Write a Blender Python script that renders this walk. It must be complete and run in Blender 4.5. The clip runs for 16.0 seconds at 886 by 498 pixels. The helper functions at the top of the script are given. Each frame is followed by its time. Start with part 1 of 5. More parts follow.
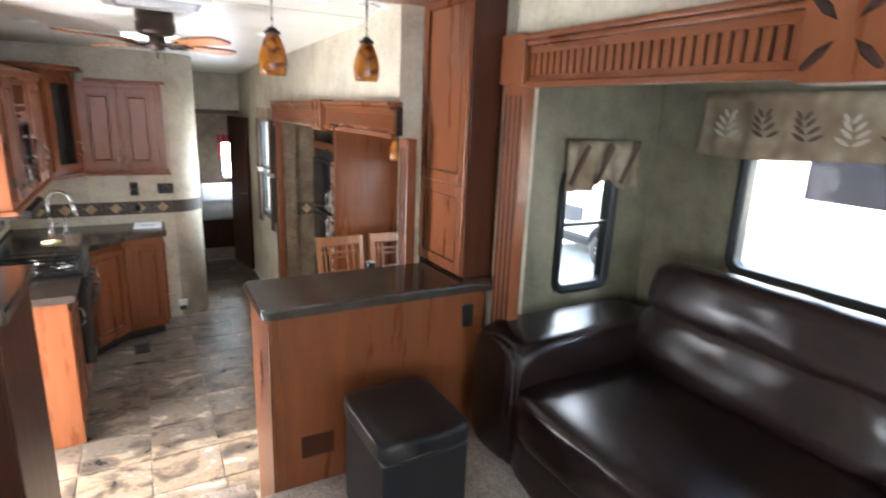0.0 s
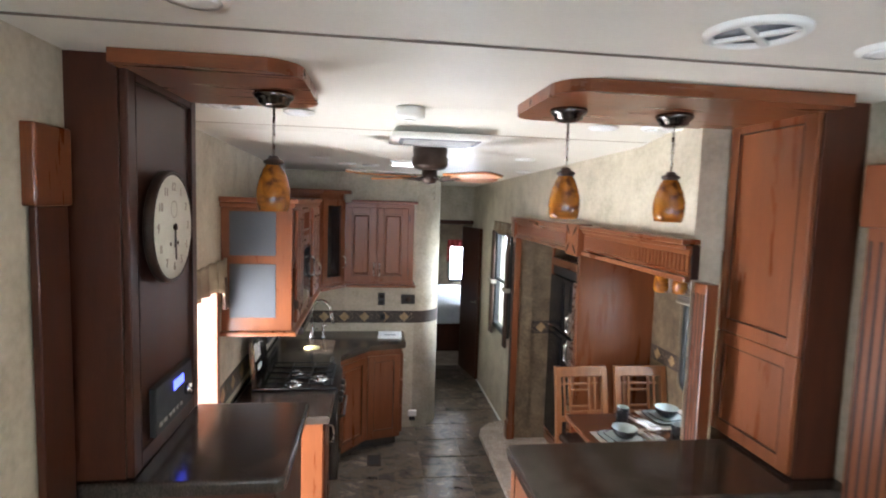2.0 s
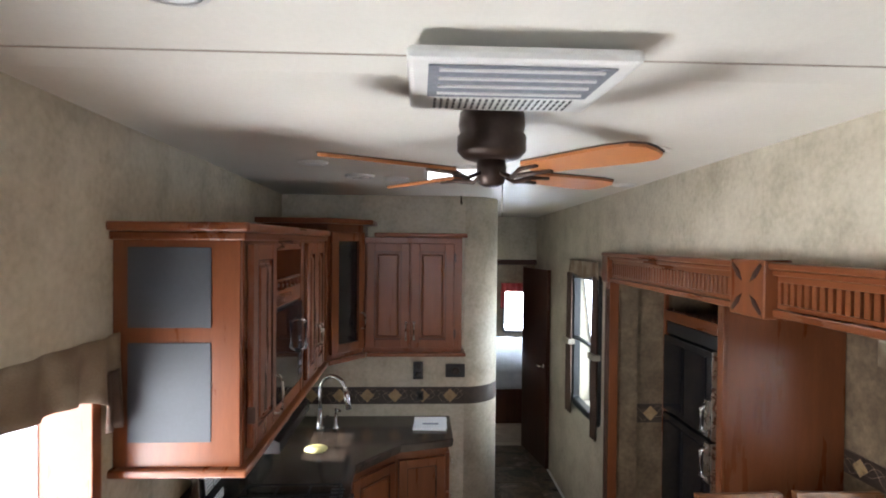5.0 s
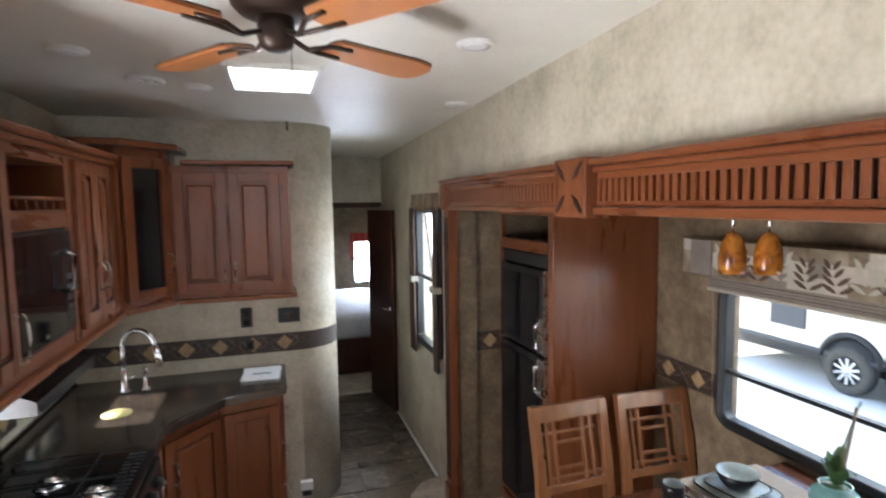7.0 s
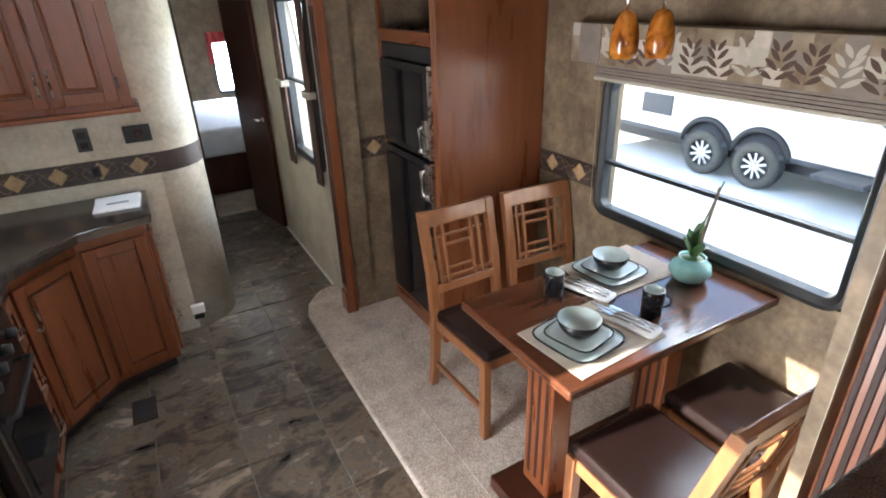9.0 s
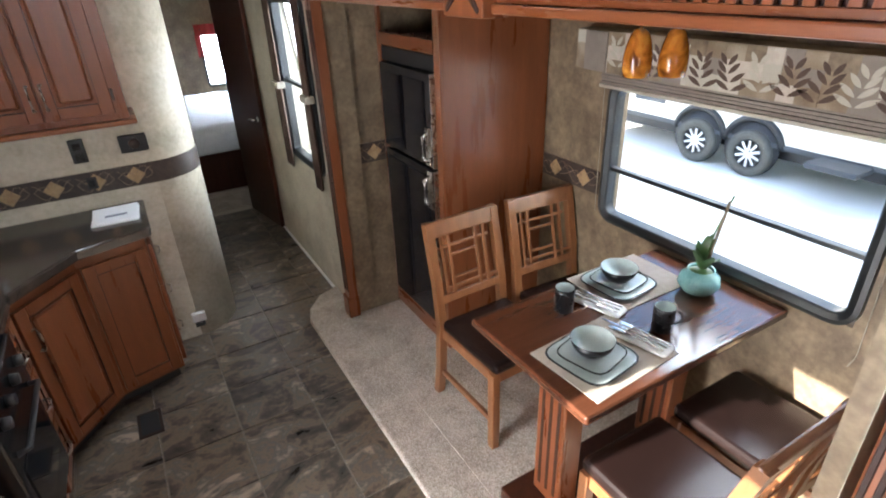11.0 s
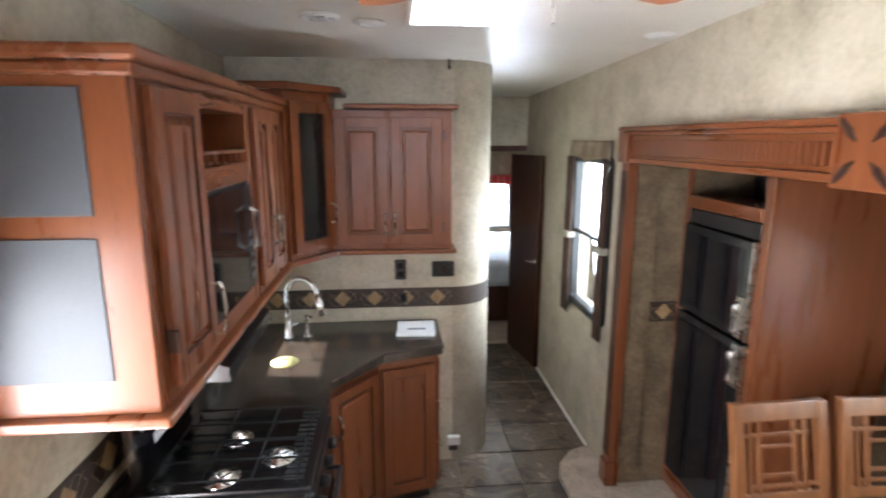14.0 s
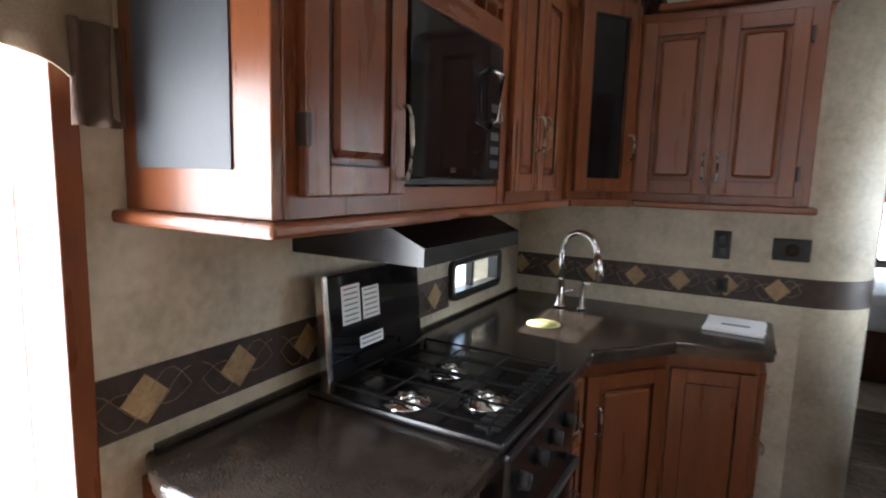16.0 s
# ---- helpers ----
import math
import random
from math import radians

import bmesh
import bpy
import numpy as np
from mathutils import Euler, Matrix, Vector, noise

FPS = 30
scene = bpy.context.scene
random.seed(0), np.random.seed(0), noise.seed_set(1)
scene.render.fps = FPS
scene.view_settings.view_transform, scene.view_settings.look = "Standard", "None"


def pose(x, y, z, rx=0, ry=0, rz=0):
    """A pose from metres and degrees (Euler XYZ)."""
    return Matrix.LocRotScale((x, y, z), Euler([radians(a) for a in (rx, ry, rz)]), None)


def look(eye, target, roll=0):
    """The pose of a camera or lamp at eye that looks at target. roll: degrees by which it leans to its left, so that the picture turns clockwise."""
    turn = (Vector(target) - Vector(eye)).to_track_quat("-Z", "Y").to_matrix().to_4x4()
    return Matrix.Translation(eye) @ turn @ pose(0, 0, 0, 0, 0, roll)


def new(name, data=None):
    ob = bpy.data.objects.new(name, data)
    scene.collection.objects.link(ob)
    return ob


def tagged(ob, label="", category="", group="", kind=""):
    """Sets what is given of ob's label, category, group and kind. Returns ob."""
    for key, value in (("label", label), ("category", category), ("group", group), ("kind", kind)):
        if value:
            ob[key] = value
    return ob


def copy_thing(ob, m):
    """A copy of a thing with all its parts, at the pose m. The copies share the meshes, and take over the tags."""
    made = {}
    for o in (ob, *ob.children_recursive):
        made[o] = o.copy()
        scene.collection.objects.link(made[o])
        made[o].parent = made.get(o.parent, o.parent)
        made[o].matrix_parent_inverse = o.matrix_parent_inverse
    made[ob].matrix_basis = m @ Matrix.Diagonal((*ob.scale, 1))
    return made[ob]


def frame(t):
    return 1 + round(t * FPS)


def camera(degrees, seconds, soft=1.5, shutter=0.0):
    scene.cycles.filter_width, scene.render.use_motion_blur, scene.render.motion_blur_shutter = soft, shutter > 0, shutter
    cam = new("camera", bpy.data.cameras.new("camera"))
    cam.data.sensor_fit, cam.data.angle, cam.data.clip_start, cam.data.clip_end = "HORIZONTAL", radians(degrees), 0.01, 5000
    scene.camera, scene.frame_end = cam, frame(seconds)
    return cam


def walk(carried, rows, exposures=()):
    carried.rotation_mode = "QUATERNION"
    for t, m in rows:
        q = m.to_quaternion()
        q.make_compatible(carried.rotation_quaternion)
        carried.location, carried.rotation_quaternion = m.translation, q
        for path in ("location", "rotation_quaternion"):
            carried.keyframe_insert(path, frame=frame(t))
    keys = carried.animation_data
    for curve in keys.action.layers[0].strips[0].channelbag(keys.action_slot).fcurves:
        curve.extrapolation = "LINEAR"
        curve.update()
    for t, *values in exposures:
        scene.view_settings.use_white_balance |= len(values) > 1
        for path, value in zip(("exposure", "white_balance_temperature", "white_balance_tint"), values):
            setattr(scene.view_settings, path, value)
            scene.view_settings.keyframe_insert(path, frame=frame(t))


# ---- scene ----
cam = camera(78.5, 16.0, soft=1.9, shutter=0.5)
EXPOSURES = [(0.0, 3.15, 5950, 10), (1.5, 2.95, 5950, 10), (3.0, 2.55, 5950, 10), (3.5, 2.5, 5950, 10), (6.0, 2.15, 5950, 10), (7.5, 2.55, 5950, 10), (11.0, 2.8, 5950, 10), (12.5, 2.7, 5950, 10), (14.0, 3.1, 5950, 10), (15.0, 2.65, 5950, 10), (16.0, 2.25, 5950, 10)]
PATH = [
    (0, (2.304, 1.276, 1.931), (3.253, 2.966, 1.44), 2.3),
    (0.5, (2.268, 1.293, 1.991), (3.039, 3.095, 1.589), 2.5),
    (1, (2.229, 1.354, 2.046), (2.813, 3.242, 1.74), 2.5),
    (1.5, (2.168, 1.517, 2.062), (2.567, 3.464, 1.835), 2.0),
    (2, (2.139, 1.72, 2.087), (2.4, 3.695, 1.909), 1.8),
    (2.5, (2.193, 1.935, 2.081), (2.379, 3.922, 1.954), 2.2),
    (3, (2.254, 2.164, 2.109), (2.387, 4.157, 2.011), 1.9),
    (3.5, (2.236, 2.392, 2.069), (2.319, 4.389, 2.016), 1.5),
    (3.7, (2.203, 2.52, 2.074), (2.282, 4.518, 2.024), 1.0),
    (6, (2.328, 3.196, 1.921), (2.425, 5.194, 1.905), 0.2),
    (6.5, (2.385, 3.218, 1.863), (2.757, 5.181, 1.789), -0.6),
    (7, (2.402, 3.255, 1.843), (2.997, 5.157, 1.67), -0.8),
    (7.5, (2.443, 3.297, 1.824), (3.188, 5.116, 1.456), -1.2),
    (8, (2.472, 3.335, 1.805), (3.297, 5.053, 1.2), -1.5),
    (8.5, (2.499, 3.366, 1.789), (3.348, 5.0, 1.01), -1.7),
    (10.8, (2.466, 3.478, 1.908), (3.348, 5.008, 0.969), -2.0),
    (11, (2.475, 3.483, 1.905), (3.353, 5.028, 0.987), -2.3),
    (11.5, (2.43, 3.505, 1.923), (3.327, 5.079, 1.076), -2.1),
    (12, (2.381, 3.513, 1.944), (3.267, 5.142, 1.194), -1.8),
    (12.5, (2.316, 3.51, 1.963), (3.141, 5.216, 1.325), -1.3),
    (13, (2.275, 3.503, 1.978), (2.969, 5.303, 1.449), -0.8),
    (13.5, (2.224, 3.534, 1.975), (2.7, 5.422, 1.52), -0.5),
    (14, (2.191, 3.592, 1.911), (2.377, 5.543, 1.511), 0.1),
    (14.5, (2.147, 3.714, 1.828), (2.04, 5.683, 1.494), 0.6),
    (15, (2.155, 3.852, 1.659), (1.766, 5.794, 1.379), 0.6),
    (15.5, (2.2, 3.992, 1.51), (1.496, 5.844, 1.24), 0.9),
    (16, (2.317, 4.091, 1.438), (1.348, 5.82, 1.17), 1.6),
]
walk(cam, [(t, look(eye, target, roll)) for t, eye, target, roll in PATH], EXPOSURES)

# ---- world and large lights ----
world = bpy.data.worlds.new("sky")
scene.world = world
world.use_nodes = True
wn = world.node_tree
sky = wn.nodes.new("ShaderNodeTexSky")
sky.sky_type, sky.sun_disc = "NISHITA", False
sky.sun_elevation, sky.sun_rotation = radians(19.1), radians(275.7)
wn.links.new(sky.outputs["Color"], wn.nodes["Background"].inputs["Color"])
wn.nodes["Background"].inputs["Strength"].default_value = 0.15
sun = new("sun", bpy.data.lights.new("sun", "SUN"))
sun.data.energy, sun.data.angle, sun.data.color = 5.0, radians(0.5), (1.0, 0.93, 0.82)
sun.matrix_world = look((0, 0, 0), (1.0, -0.10, -0.348))


def window_light(name, x, y, z, target, sx, sy, power, color=(0.86, 0.93, 1.0)):
    """An area lamp standing in for sky light, in or just outside an opening."""
    ob = new(name, bpy.data.lights.new(name, "AREA"))
    ob.data.shape, ob.data.size, ob.data.size_y = "RECTANGLE", sx, sy
    ob.data.energy, ob.data.color = power, color
    ob.matrix_world = look((x, y, z), target)
    return ob


window_light("daylight_entry", 1.235, 4.2, 0.83, (3, 4.2, 0.83), 0.66, 1.64, 14, (1.0, 0.98, 0.95))
# Dinette and sofa lamps are added unseen outside, above their windows.
window_light("daylight_dinette", 5.0, 4.62, 2.1, (3.6, 4.62, 0.75), 1.3, 0.7, 7, (1.0, 0.98, 0.95))
window_light("daylight_sofa", 5.3, 1.7, 2.6, (3.7, 1.7, 1.0), 2.2, 0.8, 11)
window_light("daylight_living", 1.22, 0.75, 1.55, (3.5, 1.2, 1.75), 1.4, 0.7, 2.5)
# Fill lamp added in an assumed, unseen rear window to brighten the living side.
window_light("fill_rear", 2.5, -1.34, 1.6, (2.5, 3, 1.4), 1.6, 0.8, 5)
window_light("daylight_hall", 3.52, 6.8, 1.32, (2.5, 6.8, 1.2), 0.5, 0.9, 2.4)
window_light("daylight_roof", 2.42, 5.54, 2.42, (2.42, 5.54, 0), 0.29, 0.38, 0.9)
window_light("daylight_bedroom", 3.65, 11.06, 1.03, (3.2, 8, 0.7), 0.3, 0.6, 7)

# ---- materials ----


def mat(name, rough=0.5, metal=0.0):
    m = bpy.data.materials.new(name)
    m.use_nodes = True
    b = m.node_tree.nodes["Principled BSDF"]
    b.inputs["Roughness"].default_value, b.inputs["Metallic"].default_value = rough, metal
    return m, m.node_tree, b


def node(nt, kind, **inputs):
    n = nt.nodes.new(kind)
    for k, v in inputs.items():
        n.inputs[k].default_value = v
    return n


def ramp(nt, stops):
    r = nt.nodes.new("ShaderNodeValToRGB")
    while len(r.color_ramp.elements) < len(stops):
        r.color_ramp.elements.new(0.5)
    for e, (p, c) in zip(r.color_ramp.elements, stops):
        e.position, e.color = p, (*c, 1)
    return r


def surface(name, stops, scale=8.0, stretch=(1, 1, 1), rough=0.5, metal=0.0, bump=0.1, fine=120.0, detail=6, fine_mix=0.25, coat=0.0, spread=0.08, per_object=0.0, distortion=0.0, gloss=0.5):
    """A mottled or grained surface: a broad noise for the colour, a fine one for grain and relief."""
    m, nt, b = mat(name, rough, metal)
    b.inputs["Specular IOR Level"].default_value = gloss
    tc = nt.nodes.new("ShaderNodeTexCoord")
    mp = node(nt, "ShaderNodeMapping", Scale=stretch)
    nt.links.new(tc.outputs["Object"], mp.inputs["Vector"])
    src = mp.outputs["Vector"]
    if per_object:
        oi = nt.nodes.new("ShaderNodeObjectInfo")
        mul = nt.nodes.new("ShaderNodeVectorMath")
        mul.operation = "SCALE"
        mul.inputs[0].default_value = (37.0, 53.0, 71.0)
        nt.links.new(oi.outputs["Random"], mul.inputs["Scale"])
        add = nt.nodes.new("ShaderNodeVectorMath")
        nt.links.new(src, add.inputs[0])
        nt.links.new(mul.outputs[0], add.inputs[1])
        src = add.outputs[0]
    n1 = node(nt, "ShaderNodeTexNoise", Scale=scale, Detail=detail, Roughness=0.6, Distortion=distortion)
    n2 = node(nt, "ShaderNodeTexNoise", Scale=fine, Detail=3)
    nt.links.new(src, n1.inputs["Vector"])
    nt.links.new(src, n2.inputs["Vector"])
    mx = nt.nodes.new("ShaderNodeMix")
    mx.inputs[0].default_value = fine_mix
    nt.links.new(n1.outputs["Fac"], mx.inputs[2])
    nt.links.new(n2.outputs["Fac"], mx.inputs[3])
    r = ramp(nt, stops)
    nt.links.new(mx.outputs[0], r.inputs["Fac"])
    nt.links.new(r.outputs["Color"], b.inputs["Base Color"])
    if spread:
        mr = node(nt, "ShaderNodeMapRange")
        mr.inputs["To Min"].default_value, mr.inputs["To Max"].default_value = max(rough - spread, 0.02), min(rough + spread, 1)
        nt.links.new(n1.outputs["Fac"], mr.inputs["Value"])
        nt.links.new(mr.outputs["Result"], b.inputs["Roughness"])
    if bump:
        bp = node(nt, "ShaderNodeBump", Strength=bump, Distance=0.004)
        nt.links.new(mx.outputs[0], bp.inputs["Height"])
        nt.links.new(bp.outputs["Normal"], b.inputs["Normal"])
    if coat:
        b.inputs["Coat Weight"].default_value, b.inputs["Coat Roughness"].default_value = coat, 0.15
    return m


CHERRY = [(0.25, (0.112, 0.032, 0.011)), (0.5, (0.158, 0.048, 0.0165)), (0.75, (0.215, 0.070, 0.025))]
wood = surface("cherry_wood", CHERRY, 2.4, (6, 6, 0.7), 0.29, bump=0.012, fine=42, gloss=0.4)
wood_y = surface("cherry_wood_rail", CHERRY, 2.4, (6, 0.7, 6), 0.29, bump=0.012, fine=42, gloss=0.4)
wood_x = surface("cherry_wood_board", CHERRY, 2.4, (0.7, 6, 6), 0.29, bump=0.012, fine=42, gloss=0.4)
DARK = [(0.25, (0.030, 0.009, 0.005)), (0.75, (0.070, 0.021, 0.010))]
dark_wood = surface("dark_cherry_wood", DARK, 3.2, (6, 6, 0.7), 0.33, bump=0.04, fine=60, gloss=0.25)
table_wood = surface("polished_dark_cherry", [(0.25, (0.045, 0.015, 0.008)), (0.75, (0.115, 0.04, 0.018))], 3.2, (0.7, 6, 6), 0.2, bump=0.0, fine=60, coat=0.4)
glaze = surface("dark_glaze", [(0.3, (0.016, 0.006, 0.004)), (0.7, (0.036, 0.013, 0.008))], 9, (1, 1, 1), 0.55, gloss=0.3)
chair_wood = surface("chair_oak_wood", [(0.25, (0.119, 0.0416, 0.0144)), (0.75, (0.2635, 0.108, 0.04))], 3.0, (7, 7, 0.8), 0.34, bump=0.04, fine=60, coat=0.2)
wallpaper = surface("beige_wallpaper", [(0.30, (0.33, 0.285, 0.205)), (0.5, (0.49, 0.435, 0.33)), (0.70, (0.62, 0.56, 0.45))], 5.5, (1, 1, 1), 0.55, bump=0.05, fine=45, detail=8, fine_mix=0.3)
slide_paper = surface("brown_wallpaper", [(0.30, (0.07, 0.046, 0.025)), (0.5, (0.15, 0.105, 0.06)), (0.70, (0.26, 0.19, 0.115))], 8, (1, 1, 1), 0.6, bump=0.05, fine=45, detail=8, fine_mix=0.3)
green_paper = surface("olive_wallpaper", [(0.25, (0.085, 0.074, 0.046)), (0.75, (0.21, 0.185, 0.12))], 6.5, (1, 1, 1), 0.55, bump=0.05, fine=45, detail=8)
ceiling_mat = surface("ceiling_vinyl", [(0.3, (0.70, 0.67, 0.60)), (0.7, (0.80, 0.77, 0.70))], 2.5, (1, 1, 1), 0.5, bump=0.03, fine=90)
white = surface("white_plastic", [(0.3, (0.72, 0.71, 0.68)), (0.7, (0.82, 0.81, 0.78))], 12, (1, 1, 1), 0.4, bump=0.02)
tile_mat = surface("slate_tile", [(0.36, (0.022, 0.018, 0.015)), (0.45, (0.065, 0.050, 0.037)), (0.51, (0.16, 0.115, 0.075)), (0.56, (0.10, 0.088, 0.075)), (0.65, (0.36, 0.285, 0.205))], 4.6, (1, 1.4, 1), 0.30, bump=0.2, fine=26, detail=10, fine_mix=0.18, per_object=1, distortion=0.8)
grout = surface("tile_grout", [(0.3, (0.13, 0.11, 0.085)), (0.7, (0.22, 0.19, 0.155))], 30, (1, 1, 1), 0.8)
carpet_mat = surface("beige_carpet", [(0.36, (0.22, 0.175, 0.135)), (0.5, (0.44, 0.37, 0.30)), (0.64, (0.66, 0.58, 0.49))], 9, (1, 1, 1), 0.95, bump=0.9, fine=190, detail=4, fine_mix=0.75, spread=0)
leather = surface("brown_leather", [(0.3, (0.008, 0.0045, 0.004)), (0.7, (0.017, 0.0085, 0.007))], 7, (1, 1, 1), 0.26, bump=0.08, fine=170, fine_mix=0.5, spread=0.02, gloss=0.4)
black_leather = surface("black_leather", [(0.3, (0.005, 0.0045, 0.005)), (0.7, (0.010, 0.009, 0.0095))], 7, (1, 1, 1), 0.34, bump=0.1, gloss=0.35, fine=170, fine_mix=0.5, spread=0.02)
counter_mat = surface("dark_solid_counter", [(0.38, (0.020, 0.015, 0.012)), (0.55, (0.045, 0.034, 0.027)), (0.66, (0.07, 0.055, 0.045)), (0.74, (0.22, 0.19, 0.16))], 14, (1, 1, 1), 0.16, bump=0.0, fine=260, fine_mix=0.65, spread=0.04)
black = surface("black_enamel", [(0.3, (0.006, 0.006, 0.007)), (0.7, (0.013, 0.013, 0.014))], 20, (1, 1, 1), 0.22, bump=0.0)
black_matte = surface("black_plastic", [(0.3, (0.009, 0.009, 0.009)), (0.7, (0.018, 0.017, 0.017))], 30, (1, 1, 1), 0.5)
cast_iron = surface("cast_iron", [(0.3, (0.006, 0.006, 0.006)), (0.7, (0.014, 0.014, 0.014))], 60, (1, 1, 1), 0.8, bump=0.2, gloss=0.2)
chrome = surface("brushed_chrome", [(0.3, (0.62, 0.62, 0.62)), (0.7, (0.75, 0.74, 0.73))], 20, (1, 1, 1), 0.16, 1.0, bump=0.0)
nickel = surface("aged_nickel", [(0.3, (0.30, 0.27, 0.23)), (0.7, (0.45, 0.41, 0.36))], 30, (1, 1, 1), 0.28, 1.0, bump=0.0)
gunmetal = surface("dark_polished_nickel", [(0.3, (0.09, 0.085, 0.08)), (0.7, (0.16, 0.15, 0.14))], 30, (1, 1, 1), 0.18, 1.0, bump=0.0)
bronze = surface("dark_bronze", [(0.3, (0.03, 0.018, 0.013)), (0.7, (0.06, 0.036, 0.026))], 20, (1, 1, 1), 0.38, 0.5, bump=0.0)
grey_panel = surface("slate_grey_panel", [(0.3, (0.042, 0.045, 0.052)), (0.7, (0.06, 0.064, 0.072))], 6, (1, 1, 1), 0.6, bump=0.02)
band_mat = surface("dark_border", [(0.3, (0.018, 0.010, 0.007)), (0.7, (0.055, 0.034, 0.024))], 9, (1, 1, 1), 0.45, bump=0.02, distortion=2)
diamond_mat = surface("tan_diamond", [(0.3, (0.23, 0.14, 0.06)), (0.7, (0.44, 0.30, 0.15))], 22, (1, 1, 1), 0.5)
vine_mat = surface("tan_vine", [(0.3, (0.17, 0.12, 0.07)), (0.7, (0.25, 0.18, 0.11))], 22, (1, 1, 1), 0.5)
frame_black = surface("black_window_frame", [(0.3, (0.008, 0.009, 0.009)), (0.7, (0.016, 0.017, 0.017))], 20, (1, 1, 1), 0.35)
paper_mat = surface("white_paper", [(0.3, (0.78, 0.78, 0.78)), (0.7, (0.86, 0.86, 0.85))], 6, (1, 1, 1), 0.7)
grey_print = surface("grey_print", [(0.3, (0.16, 0.17, 0.2)), (0.7, (0.28, 0.29, 0.32))], 60, (1, 1, 1), 0.7)
yellow_mat = surface("pale_yellow", [(0.3, (0.62, 0.55, 0.22)), (0.7, (0.72, 0.65, 0.30))], 20, (1, 1, 1), 0.6)
linen = surface("tan_linen", [(0.3, (0.36, 0.30, 0.24)), (0.7, (0.47, 0.40, 0.33))], 40, (1, 1, 1), 0.85, bump=0.3, fine=300)
ceramic = surface("pale_celadon_glaze", [(0.3, (0.42, 0.50, 0.50)), (0.7, (0.55, 0.62, 0.61))], 9, (1, 1, 1), 0.12, bump=0.0, spread=0.03)
teal = surface("teal_glaze", [(0.3, (0.112, 0.27, 0.273)), (0.7, (0.256, 0.459, 0.442))], 14, (1, 1, 1), 0.12, bump=0.0, spread=0.03)
dark_ceramic = surface("dark_stoneware", [(0.3, (0.005, 0.005, 0.006)), (0.7, (0.012, 0.012, 0.013))], 25, (1, 1, 1), 0.28, bump=0.0, gloss=0.35)
leaf_mat = surface("orchid_leaf", [(0.3, (0.035, 0.085, 0.022)), (0.7, (0.08, 0.16, 0.05))], 14, (1, 1, 1), 0.4)
valance_tan = surface("tan_valance_cloth", [(0.3, (0.144, 0.096, 0.057)), (0.5, (0.204, 0.15, 0.096)), (0.7, (0.3, 0.252, 0.18))], 10, (1, 1, 1), 0.9, bump=0.2, fine=260, detail=1)
cloth_brown = surface("brown_cloth", [(0.3, (0.05, 0.028, 0.018)), (0.7, (0.09, 0.052, 0.035))], 14, (1, 1, 1), 0.9, bump=0.2, fine=260)
cloth_cream = surface("cream_cloth", [(0.3, (0.325, 0.286, 0.221)), (0.7, (0.403, 0.364, 0.2925))], 14, (1, 1, 1), 0.9, bump=0.2, fine=260)
blind_mat = surface("taupe_blind", [(0.3, (0.154, 0.1225, 0.098)), (0.7, (0.21, 0.1715, 0.14))], 14, (1, 1, 1), 0.8, bump=0.2, fine=200)
red_cloth = surface("red_cloth", [(0.3, (0.28, 0.02, 0.02)), (0.7, (0.42, 0.05, 0.045))], 14, (1, 1, 1), 0.9)
quilt = surface("pale_blue_quilt", [(0.3, (0.50, 0.54, 0.62)), (0.7, (0.66, 0.69, 0.75))], 9, (1, 1, 1), 0.9, bump=0.5, fine=40)
blade_mat = surface("orange_maple_blade", [(0.3, (0.36, 0.13, 0.04)), (0.7, (0.50, 0.20, 0.07))], 3.0, (2, 2, 2), 0.35, bump=0.02)
clock_mat = surface("aged_cream_dial", [(0.3, (0.60, 0.57, 0.48)), (0.7, (0.76, 0.73, 0.64))], 8, (1, 1, 1), 0.6)
gravel = surface("pale_gravel", [(0.3, (0.74, 0.74, 0.72)), (0.7, (0.86, 0.86, 0.84))], 3, (1, 1, 1), 0.9, bump=0.3, fine=40)
siding = surface("cream_siding", [(0.3, (0.62, 0.58, 0.48)), (0.7, (0.72, 0.68, 0.58))], 2, (1, 1, 1), 0.35, bump=0.0)
tyre_mat = surface("tyre_rubber", [(0.3, (0.05, 0.047, 0.04)), (0.7, (0.10, 0.095, 0.08))], 20, (1, 1, 1), 0.8)
rim_mat = surface("alloy_rim", [(0.3, (0.55, 0.55, 0.55)), (0.7, (0.7, 0.7, 0.7))], 20, (1, 1, 1), 0.3, 0.8, bump=0.0)

amber, amber_nt, amber_b = mat("amber_art_glass", 0.12)
an = node(amber_nt, "ShaderNodeTexNoise", Scale=11.0, Detail=4.0, Distortion=1.5)
atc = amber_nt.nodes.new("ShaderNodeTexCoord")
ar = ramp(amber_nt, [(0.32, (0.11, 0.028, 0.004)), (0.5, (0.42, 0.135, 0.014)), (0.7, (0.66, 0.27, 0.035))])
amber_nt.links.new(atc.outputs["Object"], an.inputs["Vector"])
amber_nt.links.new(an.outputs["Fac"], ar.inputs["Fac"])
amber_nt.links.new(ar.outputs["Color"], amber_b.inputs["Base Color"])
amber_b.inputs["Transmission Weight"].default_value = 0.25
amber_b.inputs["Subsurface Weight"].default_value = 0.0

